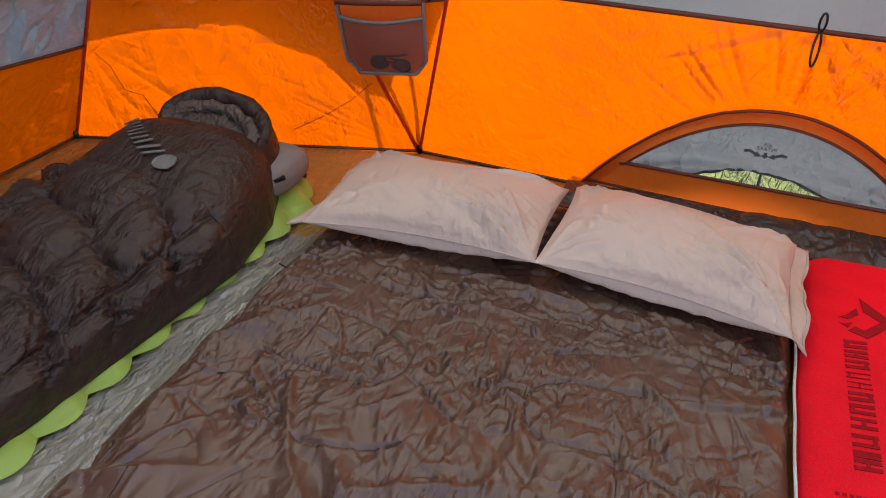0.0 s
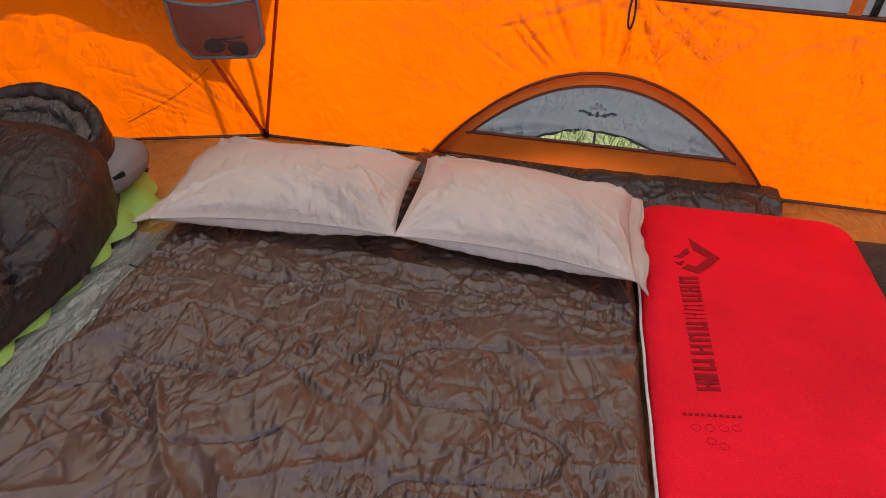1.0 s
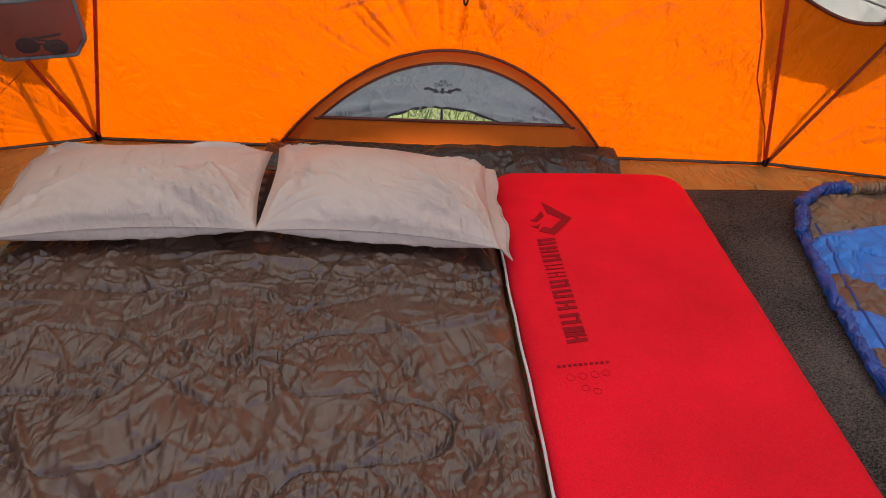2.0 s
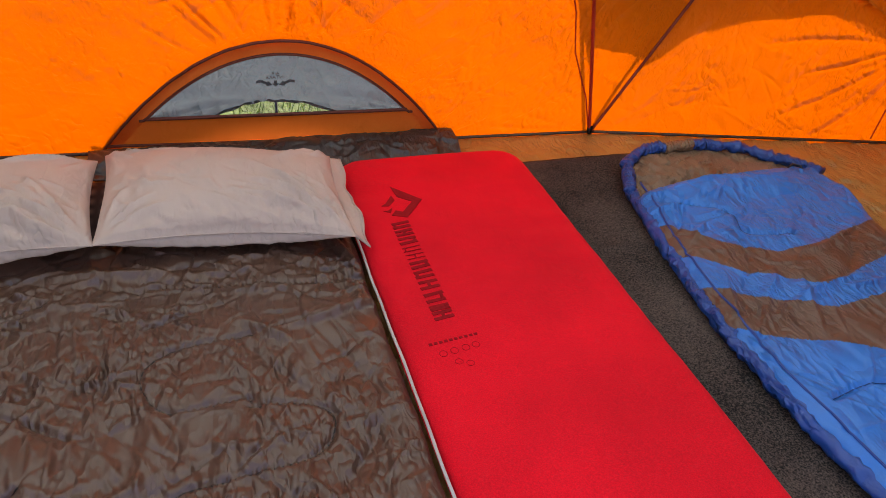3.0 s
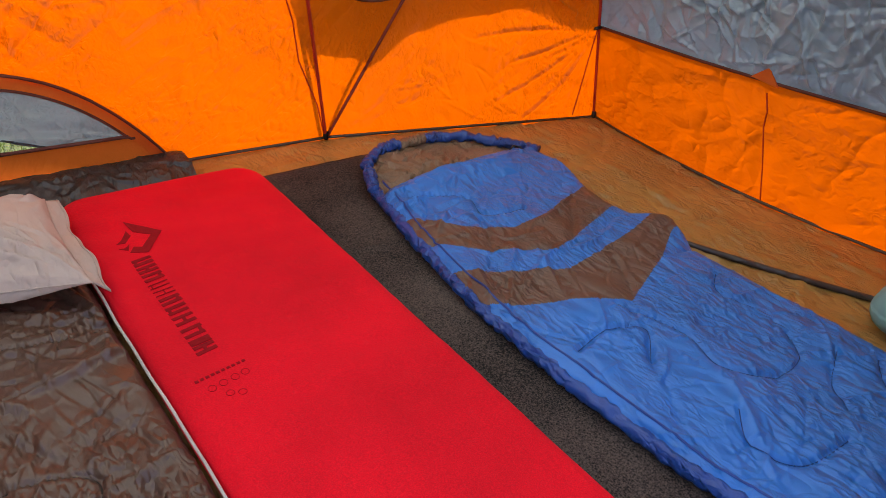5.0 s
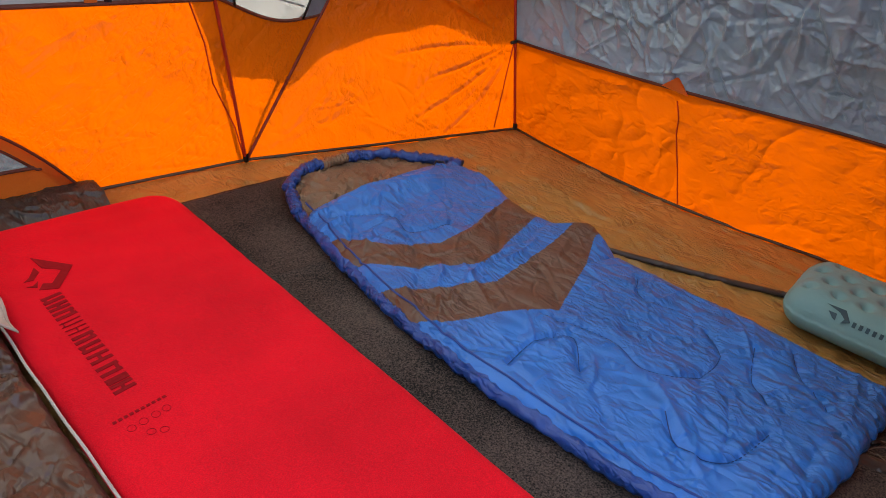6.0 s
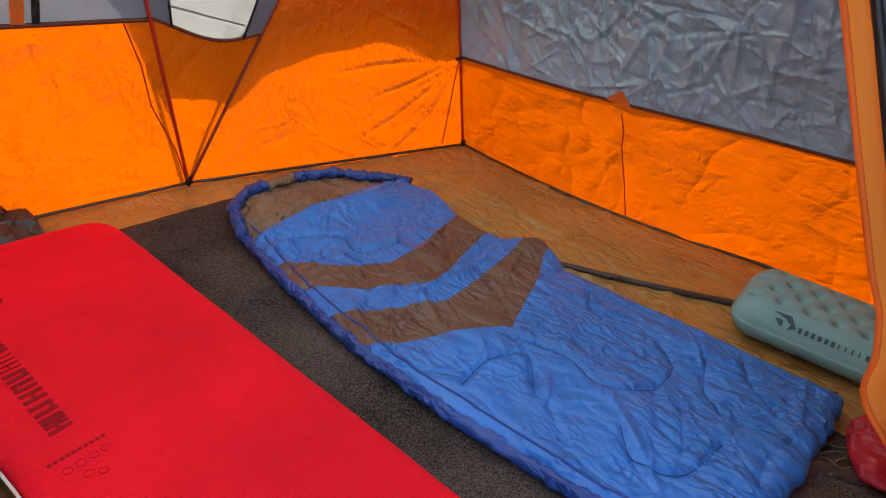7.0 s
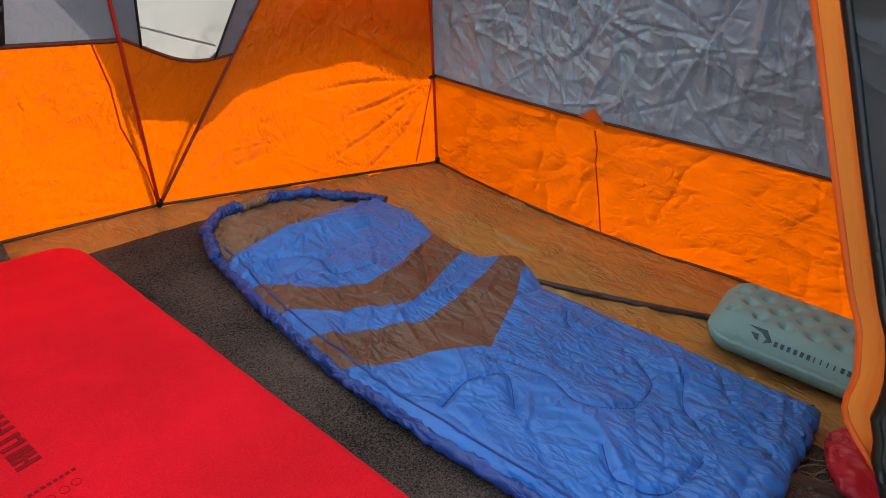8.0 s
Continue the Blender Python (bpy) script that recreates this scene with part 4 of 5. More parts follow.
STITCH = [[(-1.01, 1.88), (-0.78, 1.925), (-0.63, 1.90), (-0.565, 1.83), (-0.61, 1.745), (-0.79, 1.735), (-0.90, 1.745)],
          [(-0.05, 1.92), (-0.19, 1.917), (-0.274, 1.869), (-0.28, 1.794), (-0.226, 1.725), (-0.07, 1.73)],
          [(-0.08, 1.704), (0.05, 1.68), (0.082, 1.63), (0.03, 1.555), (-0.13, 1.535), (-0.226, 1.518), (-0.27, 1.43), (-0.22, 1.33)],
          [(-0.95, 1.636), (-0.89, 1.658), (-0.765, 1.564), (-0.64, 1.527), (-0.54, 1.556), (-0.474, 1.59)],
          [(-1.07, 2.076), (-0.88, 2.073), (-0.62, 2.078), (-0.463, 2.132)], [(-0.27, 2.14), (-0.08, 2.11), (0.09, 2.085), (0.228, 2.077)],
          [(-0.48, 1.36), (-0.62, 1.35), (-0.72, 1.28), (-0.66, 1.19), (-0.5, 1.17)], [(-0.2, 1.2), (-0.05, 1.22), (0.05, 1.16), (0.0, 1.08)]]
grid_d = {}
for curve in STITCH:
    for p in polyline(curve):
        grid_d.setdefault((round(p.x / 0.06), round(p.y / 0.06)), []).append(p)


def near_stitch(x, y, table, cell=0.06):
    i, j = round(x / cell), round(y / cell)
    best = 1.0
    for a in (-1, 0, 1):
        for b in (-1, 0, 1):
            for p in table.get((i + a, j + b), ()):
                best = min(best, math.hypot(p.x - x, p.y - y))
    return best


C_BAG = CreaseMap(-1.2, 0.4, 0.6, 2.7, 0.004)
C_BAG.scatter(60, 41, (-1.1, 0.3, 0.65, 2.4), (0.18, 0.50), (0.03, 0.08), (0.008, 0.018), 0.0, PI, 0.4, 0.05)
C_BAG.scatter(350, 42, (-1.1, 0.3, 0.65, 2.4), (0.07, 0.24), (0.009, 0.022), (0.004, 0.009), 0.0, PI, 0.3)
C_BAG.scatter(550, 43, (-1.1, 0.3, 0.65, 2.4), (0.03, 0.10), (0.006, 0.012), (0.0015, 0.004))
C_BAG.scatter(60, 44, (-0.62, -0.25, 0.7, 2.1), (0.15, 0.4), (0.010, 0.022), (0.004, 0.008), 1.75, 0.25)
C_BAG.scatter(80, 45, (-1.1, 0.3, 2.00, 2.22), (0.08, 0.2), (0.010, 0.022), (0.004, 0.010), 0.0, 0.5)
C_BAG.scatter(130, 47, (-1.1, 0.3, 0.65, 2.3), (0.06, 0.20), (0.006, 0.011), (0.004, 0.008), 0.3, 1.0, 1.0)
C_BAG.h *= 1.25
# two long tucks down the middle and the deepest folds
for x, y, ang, ln, wd, amp in ((-0.42, 1.88, -1.42, 0.52, 0.009, -0.009), (-0.37, 1.89, -1.44, 0.55, 0.008, -0.007), (-0.485, 1.735, -0.58, 0.20, 0.012, -0.016), (-0.33, 1.45, -1.40, 0.40, 0.009, -0.008),
                               (-0.80, 1.62, -0.75, 0.24, 0.011, -0.014), (-0.95, 2.00, 0.12, 0.28, 0.016, 0.016), (-0.25, 2.10, 0.05, 0.30, 0.014, -0.012), (0.05, 1.93, 0.20, 0.22, 0.012, -0.012)):
    C_BAG.line(x, y, ang, ln, wd, amp, 0.01)
rs = random.Random(46)
for curve in STITCH:
    pts = polyline(curve, 5)
    for p, q in zip(pts, pts[1:]):
        if rs.random() < 0.75:
            across = math.atan2(q.y - p.y, q.x - p.x) + PI / 2 + rs.uniform(-0.5, 0.5)
            ln = rs.uniform(0.05, 0.16)
            side = rs.choice((-1, 1)) * ln * 0.5
            C_BAG.line(p.x + side * math.cos(across), p.y + side * math.sin(across), across, ln, rs.uniform(0.008, 0.016), rs.uniform(0.003, 0.008))


def bag_relief(x, y):
    d = near_stitch(x, y, grid_d)
    return 0.012 * nz(x, y, 0, 3.0) + 0.007 * nz(x, y, 5, 7) + C_BAG.at(x, y) - 0.010 * math.exp(-(d / 0.006) ** 2)


BAG = (-1.055, 0.252, 0.66, 2.56)


def bag_xy(u, v):
    x, y = rounded(u, v, *BAG, 0.06)
    x += 0.010 * nz(0, y, 3, 6) * (1 if u > 0.9 or u < 0.1 else 0)
    return x, y


def bag_top(u, v):
    u, v = pack(u, 0.05), pack(v, 0.03)
    x, y = bag_xy(u, v)
    e = edge_profile(u, v, 1.3, 1.9, 0.05)
    return Vector((x, y, 0.038 + 0.038 * e + bag_relief(x, y) * e))


def bag_bot(u, v):
    u, v = pack(u, 0.05), pack(v, 0.03)
    x, y = bag_xy(u, v)
    return Vector((x, y, 0.038 - 0.034 * edge_profile(u, v, 1.3, 1.9, 0.05)))


bag = tagged(empty("double_sleeping_bag", (-0.4, 1.6, 0)), "wrinkled brown double sleeping bag laid out flat", "sleeping bag")
bag_o = bag.location.copy()
bag_shell = cushion("shell", lambda u, v: bag_top(u, v) - bag_o, lambda u, v: bag_bot(u, v) - bag_o, 330, 480, BROWN, bag)
for curve in STITCH:
    pts = [p for p in polyline(curve) if p.y < 2.14]
    if len(pts) > 2:
        tube("stitching", [Vector((p.x, p.y, 0.0762 + bag_relief(p.x, p.y))) - bag_o for p in pts], 0.0024, THREAD, bag_shell, 5)
sheet("lining", lambda u, v: Vector((lerp(-1.02, 0.22, u), lerp(2.32, 2.62, v), 0.100 + 0.004 * nz(u * 9, v * 5, 1))) - bag_o, 60, 24, PLAID, bag)
tube("piping", [Vector((0.257 + 0.006 * nz(0, y, 3, 6), y, 0.072 + 0.006 * nz(y, 0, 6, 5))) - bag_o for y in (0.7 + i * 0.0182 for i in range(101))], 0.0034, PIPING, bag)


C_FLAP = CreaseMap(-1.3, -0.9, 0.6, 2.4, 0.004)
C_FLAP.scatter(420, 51, (-1.2, -0.95, 0.7, 2.35), (0.04, 0.16), (0.006, 0.016), (0.003, 0.008), 1.3, 0.7)


def ground_sheet(u, v):
    x = lerp(-1.205, -0.98, u) + 0.012 * nz(v * 6, 0, 2)
    y = lerp(0.72, 2.30, v)
    return Vector((x, y, 0.010 + 0.050 * smooth(0.35, 0.8, u) + C_FLAP.at(x, y))) - bag_o


sheet("underside_flap", ground_sheet, 50, 320, SILVER, bag)


# ---- pillows ----
def pillow(name, corners, h, seed, label, hem):
    """corners: front-left, front-right, back-right, back-left on the bed."""
    c = [Vector(p) for p in corners]
    mid = sum(c, Vector()) / 4
    ob = tagged(empty(name, (mid.x, mid.y, 0.085)), label, "pillow", "pair of pillows")
    o = ob.location.copy()

    def base(u, v):
        p = c[0].lerp(c[1], u).lerp(c[3].lerp(c[2], u), v)
        pin = 0.035 * (1 - (2 * u - 1) ** 2) * (2 * v - 1) ** 3, 0.014 * (1 - (2 * v - 1) ** 2) * (2 * u - 1) ** 3
        return p - Vector((pin[1], pin[0], 0))

    def fat(u, v):
        a, b = math.sin(math.pi * u), math.sin(math.pi * v)
        return max(0.0, a * b) ** 0.42

    cm = CreaseMap(-0.05, 1.05, -0.05, 1.05, 0.01)
    for q, (fu, fv, a0) in enumerate(((0, 0, 0.0), (1, 0, 0.5), (1, 1, 1.0), (0, 1, 1.5))):
        cm.fan(7, int(seed * 10) + q, (fu, fv), (a0 * PI, (a0 + 0.5) * PI), (0.02, 0.08), (0.12, 0.42), (0.02, 0.05), (0.003, 0.009))
    cm.fan(8, int(seed * 10) + 8, (0.97, 0.08), (0.62 * PI, 0.93 * PI), (0.05, 0.20), (0.25, 0.50), (0.028, 0.05), (0.004, 0.008))
    cm.scatter(45, int(seed * 10) + 7, (0.05, 0.95, 0.03, 0.5), (0.08, 0.3), (0.02, 0.045), (0.002, 0.005), 2.2, 0.6)

    def wrinkles(u, v):
        w = 0.0
        for cu, cv in ((0, 0), (1, 0), (0, 1), (1, 1)):
            a, d = math.atan2((v - cv) * 0.65, u - cu), math.hypot(u - cu, (v - cv) * 0.65)
            w += (ridged(a * 4.5, d * 0.6, 1.0, seed + cu * 2 + cv) - 0.2) * math.exp(-d * 4.2) * smooth(0.02, 0.15, d)
        return 0.004 * w + 0.008 * nz(u * 3, v * 2, seed, 1.4) + 2.2 * cm.at(u, v)

    top = lambda u, v: base(u, v) + Vector((0, 0, 0.062 + (h - 0.032) * fat(u, v) + wrinkles(u, v) * min(1, 3 * fat(u, v)))) - o
    belly = lambda u, v: 0.020 * math.sin(math.pi * min(1, v / 0.16)) * math.sin(math.pi * u) ** 0.5
    bot = lambda u, v: base(u, v) + Vector((0, -belly(u, v), 0.062 - 0.074 * fat(u, v) + 0.016 * abs(nz(u * 14, v * 3, seed)) * fat(u, v))) - o
    case = cushion("case", top, bot, 110, 80, WHITE, ob)
    tube("seam", [top(i / 60, 0.0) + Vector((0, -0.001, 0.001)) for i in range(61)], 0.0022, WHITE, case)
    # open hem of the case: a loose double flap past one end
    u0, sign = (0.0, -1) if hem == "left" else (1.0, 1)

    def hem_at(u, v):
        p = top(u0, 0.02 + 0.96 * v)
        return p + Vector((sign * (0.040 + 0.014 * nz(v * 5, seed, 1)) * u, -0.02 * u * (1 - v), 0.010 * math.sin(v * 9 + seed) * u - 0.016 * u))
    hem_ob = cushion("hem", hem_at, lambda u, v: hem_at(u, v) - Vector((0, 0, 0.007)), 10, 40, WHITE, ob)
    tube("hem_seam", [hem_at(0.85, i / 30) + Vector((0, 0, 0.001)) for i in range(31)], 0.0014, WHITE, hem_ob, 5)
    return ob


pillow("pillow", ((-1.05, 2.175, 0.085), (-0.383, 2.215, 0.095), (-0.395, 2.63, 0.10), (-1.06, 2.64, 0.085)), 0.125, 1.0, "plump white cotton pillow on the brown bag", "left")
pillow("pillow", ((-0.388, 2.215, 0.095), (0.235, 2.155, 0.085), (0.24, 2.57, 0.095), (-0.380, 2.66, 0.10)), 0.125, 5.0, "plump white cotton pillow beside the red pad", "right")


# ---- black mummy bag on its lime air pad ----
def air_pad_xy(u, v):
    x, y = lerp(-1.80, -1.215, u), lerp(0.80, 2.62, v)
    lobe = abs(math.sin(v * math.pi * 13))
    side = (u - 0.5) * 2
    x += math.copysign((0.012 + 0.034 * lobe) * abs(side) ** 3, side)
    pinch = 1 - 0.35 * smooth(0.9, 1.0, v)
    return -1.51 + (x + 1.51) * pinch, y


def air_pad_z(u, v):
    lobe = abs(math.sin((v * 13 + 0.9 * abs(2 * u - 1)) * math.pi))
    return edge_profile(u, v, 0.58, 1.76, 0.06) * (0.62 + 0.38 * lobe ** 0.6)


air_pad = tagged(empty("air_pad", (-1.5, 1.7, 0)), "lime green baffled air pad under black bag", "sleeping pad")
ao = air_pad.location.copy()
cushion("bladder", lambda u, v: Vector((*air_pad_xy(u, v), 0.030 + 0.034 * air_pad_z(u, v))) - ao, lambda u, v: Vector((*air_pad_xy(u, v), 0.030 - 0.026 * air_pad_z(u, v))) - ao, 40, 260, GREEN, air_pad)

tube("valve", [Vector((-1.30, 2.57, 0.05)) - ao, Vector((-1.30, 2.585, 0.062)) - ao], 0.016, GUM, air_pad)
mummy = tagged(empty("mummy_sleeping_bag", (-1.5, 1.8, 0.05)), "puffy black mummy sleeping bag with open hood", "sleeping bag")
mo = mummy.location.copy()
SPINE = [(0.0, -1.44, 0.62, 0.17, 0.13), (0.25, -1.445, 1.10, 0.21, 0.15), (0.5, -1.475, 1.55, 0.275, 0.175), (0.75, -1.475, 2.00, 0.318, 0.225), (0.9, -1.48, 2.26, 0.27, 0.272), (1.0, -1.49, 2.42, 0.20, 0.255)]


def spine(v):
    for a, b in zip(SPINE, SPINE[1:]):
        if v <= b[0]:
            t = (v - a[0]) / (b[0] - a[0])
            return [lerp(p, q, t) for p, q in zip(a[1:], b[1:])]
    return SPINE[-1][1:]


C_MUM = CreaseMap(-0.02, 0.95, -0.05, 1.95, 0.005)
C_MUM.scatter(420, 61, (0, 0.9, 0, 1.85), (0.05, 0.16), (0.008, 0.022), (0.003, 0.008))
C_MUM.scatter(500, 62, (0, 0.9, 0, 1.85), (0.03, 0.08), (0.006, 0.012), (0.0015, 0.004), PI / 2, 0.5)
C_MUM.h *= 2.6


def mummy_puff(u, v):
    """Rows of baffles, each cut into pillows by short stitched lines."""
    if v > 0.74:
        f = (v - 0.74) / 0.26
        return 0.012 * math.sqrt(abs(math.sin(math.pi * min(1, f * 1.4 + 0.25 * (u - 0.5))))) + 0.006 * nz(u * 6, v * 9, 2) + 0.22 * C_MUM.at(u * 0.9, v * 1.85)
    col = u * 5.0 + 0.22 * nz(v * 7, 0, 5) + 0.25 * v
    c = math.floor(col)
    row = v * 9.0 + (0.5 if c % 2 else 0.0) + 0.22 * nz(u * 3, v * 5, 9) + 0.35 * (col - c)
    a, b = abs(math.sin(math.pi * row)), abs(math.sin(math.pi * col))
    seam = min(a, 0.8 * b)
    gather = 0.016 * math.exp(-seam * 3.0) * (folds(u * 0.9, v * 1.85, 24, 4.0) - 0.5)
    return 0.050 * (a ** 0.45) * (0.25 + 0.75 * b ** 0.45) + 0.010 * nz(u * 5, v * 8, 2) + gather + 1.1 * C_MUM.at(u * 0.9, v * 1.85) * (1.4 - a)


def mummy_top(u, v):
    cx, cy, hw, hh = spine(v)
    a = math.pi * (1 - u)
    ca, sa = math.cos(a), max(0.0, math.sin(a))
    sq = smooth(0.55, 0.88, v)
    puff = mummy_puff(u, v) * smooth(0.0, 0.16, min(u, 1 - u))
    e = math.sqrt(max(0.0, 1 - max(0.0, (v - 0.93) / 0.07) ** 2)) if v > 0.93 else 1.0
    x = cx + hw * math.copysign(abs(ca) ** lerp(0.8, 0.62, sq), ca) + puff * ca
    z = 0.055 + (hh * sa ** lerp(0.75, 0.55, sq) + puff * sa ** 0.5) * (0.35 + 0.65 * e)
    return Vector((x, cy, z)) - mo


def mummy_bot(u, v):
    cx, cy, hw, _ = spine(v)
    return Vector((cx + 0.9 * hw * (2 * u - 1), cy, 0.050)) - mo


mummy_shell = cushion("shell", mummy_top, mummy_bot, 150, 420, BLACK, mummy)
tube("stitched_seam", [mummy_top(i / 40, 0.742 + 0.02 * (i / 40 - 0.5)) for i in range(2, 39)], 0.0022, GUM, mummy_shell, 6)
# hood: a padded roll round the face opening, lining inside it
HC = Vector((-1.478, 2.385, 0.292)) - mo


def hood_ring(t):
    a = 2 * math.pi * t
    return HC + Vector((0.176 * math.cos(a), 0.112 * math.sin(a), 0.050 * math.sin(a) - 0.022 * math.cos(a) - 0.012))


mummy_roll = tube("hood_roll", [hood_ring(i / 48) for i in range(49)], lambda t: 0.016 + 0.011 * math.sin(2 * math.pi * t), BLACK, mummy, 16, 0.006, 26.0)


def hood_back(u, v):
    a = math.pi * (u * 1.16 - 0.08)
    p = HC + Vector((0.188 * math.cos(a) * (1 + 0.06 * math.sin(math.pi * v)), 0.125 * math.sin(a) + 0.06 * math.sin(math.pi * v) * math.sin(a), -0.27 * v + 0.05 * math.sin(a) - 0.02 * math.cos(a)))
    return p + Vector((0, 0, 0.006 * nz(u * 12, v * 6, 4)))


sheet("hood_back", hood_back, 60, 20, BLACK, mummy)


def hood_lining(u, v):
    a, r = 2 * math.pi * u, v
    crease = 0.014 * ridged(math.cos(a) * r * 0.5, math.sin(a) * r * 0.5, 7, 3.0) + 0.008 * nz(u * 9, v * 4, 1)
    return HC + Vector((0.172 * r * math.cos(a), 0.108 * r * math.sin(a), -0.045 * (1 - r ** 1.6) + 0.03 * math.sin(a) * r - 0.025 * math.cos(a) * r + crease))


sheet("lining", hood_lining, 72, 16, LINING, mummy)
tube("lining_roll", [HC + Vector((0.136 * math.cos(a), 0.072 * math.sin(a) + 0.006, -0.022 + 0.03 * math.sin(a) - 0.022 * math.cos(a))) for a in (math.pi * (i / 30 * 1.2 - 0.1) for i in range(31))], lambda t: 0.024, LINING, mummy, 14, 0.014, 20.0)
tube("drawcord", [HC + Vector(p) for p in ((0.16, -0.06, -0.02), (0.195, -0.07, -0.04), (0.205, -0.085, -0.075), (0.19, -0.09, -0.06))], 0.004, GUM, mummy_roll)
tube("cord_lock", [HC + Vector((0.202, -0.085, -0.07)), HC + Vector((0.206, -0.09, -0.095))], 0.010, GUM, mummy_roll)


def on_mummy(a, b):
    """Places a print: a along the bag's width, b along its length."""
    p = mummy_top(a, b)
    p2 = mummy_top(a, b + 0.03)
    p3 = mummy_top(a + 0.03, b)
    n = (p3 - p).cross(p2 - p)
    n = n.normalized() if n.length > 0 else Vector((0, 0, 1))
    return p + (n if n.z > 0 else -n) * 0.006


def mummy_print(name, shape):
    n = len(shape)
    lo = [on_mummy(a, b) for a, b in shape]
    hi = [p + Vector((0, -0.001, 0.002)) for p in lo]
    link(name, lo + hi, [tuple(range(n))[::-1], tuple(range(n, 2 * n))] + [(i, (i + 1) % n, n + (i + 1) % n, n + i) for i in range(n)], LOGO, mummy_shell, False)


def mummy_uv(x, y):
    """Where a place in plan lies on the shell."""
    for p, q in zip(SPINE, SPINE[1:]):
        if p[2] <= y <= q[2]:
            v = lerp(p[0], q[0], (y - p[2]) / (q[2] - p[2]))
    cx, _, hw, _ = spine(v)
    d = max(-1.0, min(1.0, (x - cx) / hw))
    return 1 - math.acos(math.copysign(abs(d) ** 1.25, d)) / math.pi, v


for k in range(11):
    cx, cy = -1.668 + 0.020 * k, 2.275 - 0.0168 * k
    mummy_print("print_bar", [mummy_uv(cx + a, cy + b) for a, b in ((-0.020, -0.014), (-0.013, -0.020), (0.022, 0.008), (0.015, 0.014))])
mummy_print("print_disc", [mummy_uv(-1.425 + 0.029 * math.cos(t), 2.078 + 0.029 * math.sin(t)) for t in (2 * math.pi * q / 18 for q in range(18))])


# small grey camp pillow under the hood
def blob(name, mid, half, h, mat, parent, power=0.5, nu=36, nv=28, turn_z=0.0, dents=None, squash=0.85, under=None, probe=None):
    """A soft rounded body lying at mid; half: half sizes in plan."""
    c, s = math.cos(turn_z), math.sin(turn_z)

    def xy(u, v):
        a, b = 2 * u - 1, 2 * v - 1
        k = 1 - squash * 0.18 * a * a * b * b
        x, y = a * half[0] * k, b * half[1] * k
        return mid[0] + x * c - y * s, mid[1] + x * s + y * c

    def fat(u, v):
        return max(0.0, math.sin(math.pi * u) * math.sin(math.pi * v)) ** power
    top = lambda u, v: Vector((*xy(u, v), mid[2] + h * 0.5 + h * 0.5 * fat(u, v) + (dents(u, v) if dents else 0)))
    bot = lambda u, v: Vector((*xy(u, v), mid[2] + h * 0.5 - h * 0.5 * (fat(u, v) if under is None else max(0.0, math.sin(math.pi * u) * math.sin(math.pi * v)) ** under)))
    if probe is not None:
        probe.append(top)
    return cushion(name, top, bot, nu, nv, mat, parent)


camp = tagged(empty("camp_pillow", (-1.31, 2.45, 0.06)), "pale grey inflatable camp pillow under the hood", "pillow")
blob("cover", (-0.025, 0.0, 0.0), (0.095, 0.13), 0.14, PAD_GREY, camp, 0.28)
decal("label_tag", [(0.050, -0.132), (0.092, -0.055), (0.106, -0.064), (0.064, -0.140)], lambda a, b: Vector((a - 0.03, b, 0.082)), GUM, camp, 0.012)

# ---- blue sleeping bag with taupe chevrons ----
LEFT_EDGE = [(0.70, 1.19), (1.04, 1.110), (1.25, 1.095), (1.49, 1.083), (1.74, 1.085), (2.07, 1.128), (2.40, 1.191), (2.56, 1.26), (2.64, 1.36), (2.68, 1.44)]
RIGHT_EDGE = [(0.70, 1.955), (0.76, 1.97), (1.05, 1.955), (1.37, 1.915), (1.62, 1.905), (1.68, 1.945), (1.76, 1.97), (1.81, 1.93), (1.85, 1.895), (1.97, 1.88), (2.11, 1.91), (2.27, 1.975), (2.43, 1.94), (2.60, 1.78), (2.68, 1.60)]


def by_y(table, y):
    for (a, p), (b, q) in zip(table, table[1:]):
        if y <= b:
            return lerp(p, q, max(0.0, (y - a) / (b - a)))
    return table[-1][1]


def blue_xy(u, v):
    y = lerp(0.735, 2.66, v)
    l, r = by_y(LEFT_EDGE, y), by_y(RIGHT_EDGE, y)
    foot = 0.012 * smooth(0.06, 0.0, v) * (2 * u - 1) ** 2
    return lerp(l, r, u), y + foot + (0.014 * nz(u * 5, v * 3, 2) + 0.016 * (folds(u, v * 0.3, 11, 5.0) - 0.6)) * smooth(0.07, 0.0, v)


BLUE_STITCH = [[(1.25, 2.28), (1.42, 2.20), (1.40, 2.08), (1.55, 2.05)], [(1.417, 1.53), (1.485, 1.347), (1.454, 1.22), (1.543, 1.119), (1.684, 1.124), (1.75, 1.2)], [(1.17, 1.45), (1.3, 1.47), (1.40, 1.42), (1.32, 1.33)],
               [(1.35, 1.10), (1.28, 1.02), (1.33, 0.92), (1.50, 0.90)], [(1.82, 1.48), (1.74, 1.42), (1.78, 1.32)], [(1.70, 0.84), (1.80, 0.95), (1.88, 1.0)], [(1.60, 0.95), (1.66, 1.02), (1.80, 1.08)]]
grid_b = {}
for curve in BLUE_STITCH:
    for p in polyline(curve):
        grid_b.setdefault((round(p.x / 0.06), round(p.y / 0.06)), []).append(p)


C_BLUE = CreaseMap(1.0, 2.1, 0.6, 2.8, 0.004)
C_BLUE.scatter(44, 71, (1.1, 1.95, 0.75, 2.6), (0.15, 0.50), (0.02, 0.05), (0.007, 0.015), 0.6, 0.6)
C_BLUE.scatter(170, 72, (1.1, 1.98, 0.75, 2.6), (0.08, 0.28), (0.008, 0.016), (0.003, 0.007), 0.0, PI, 0.3)
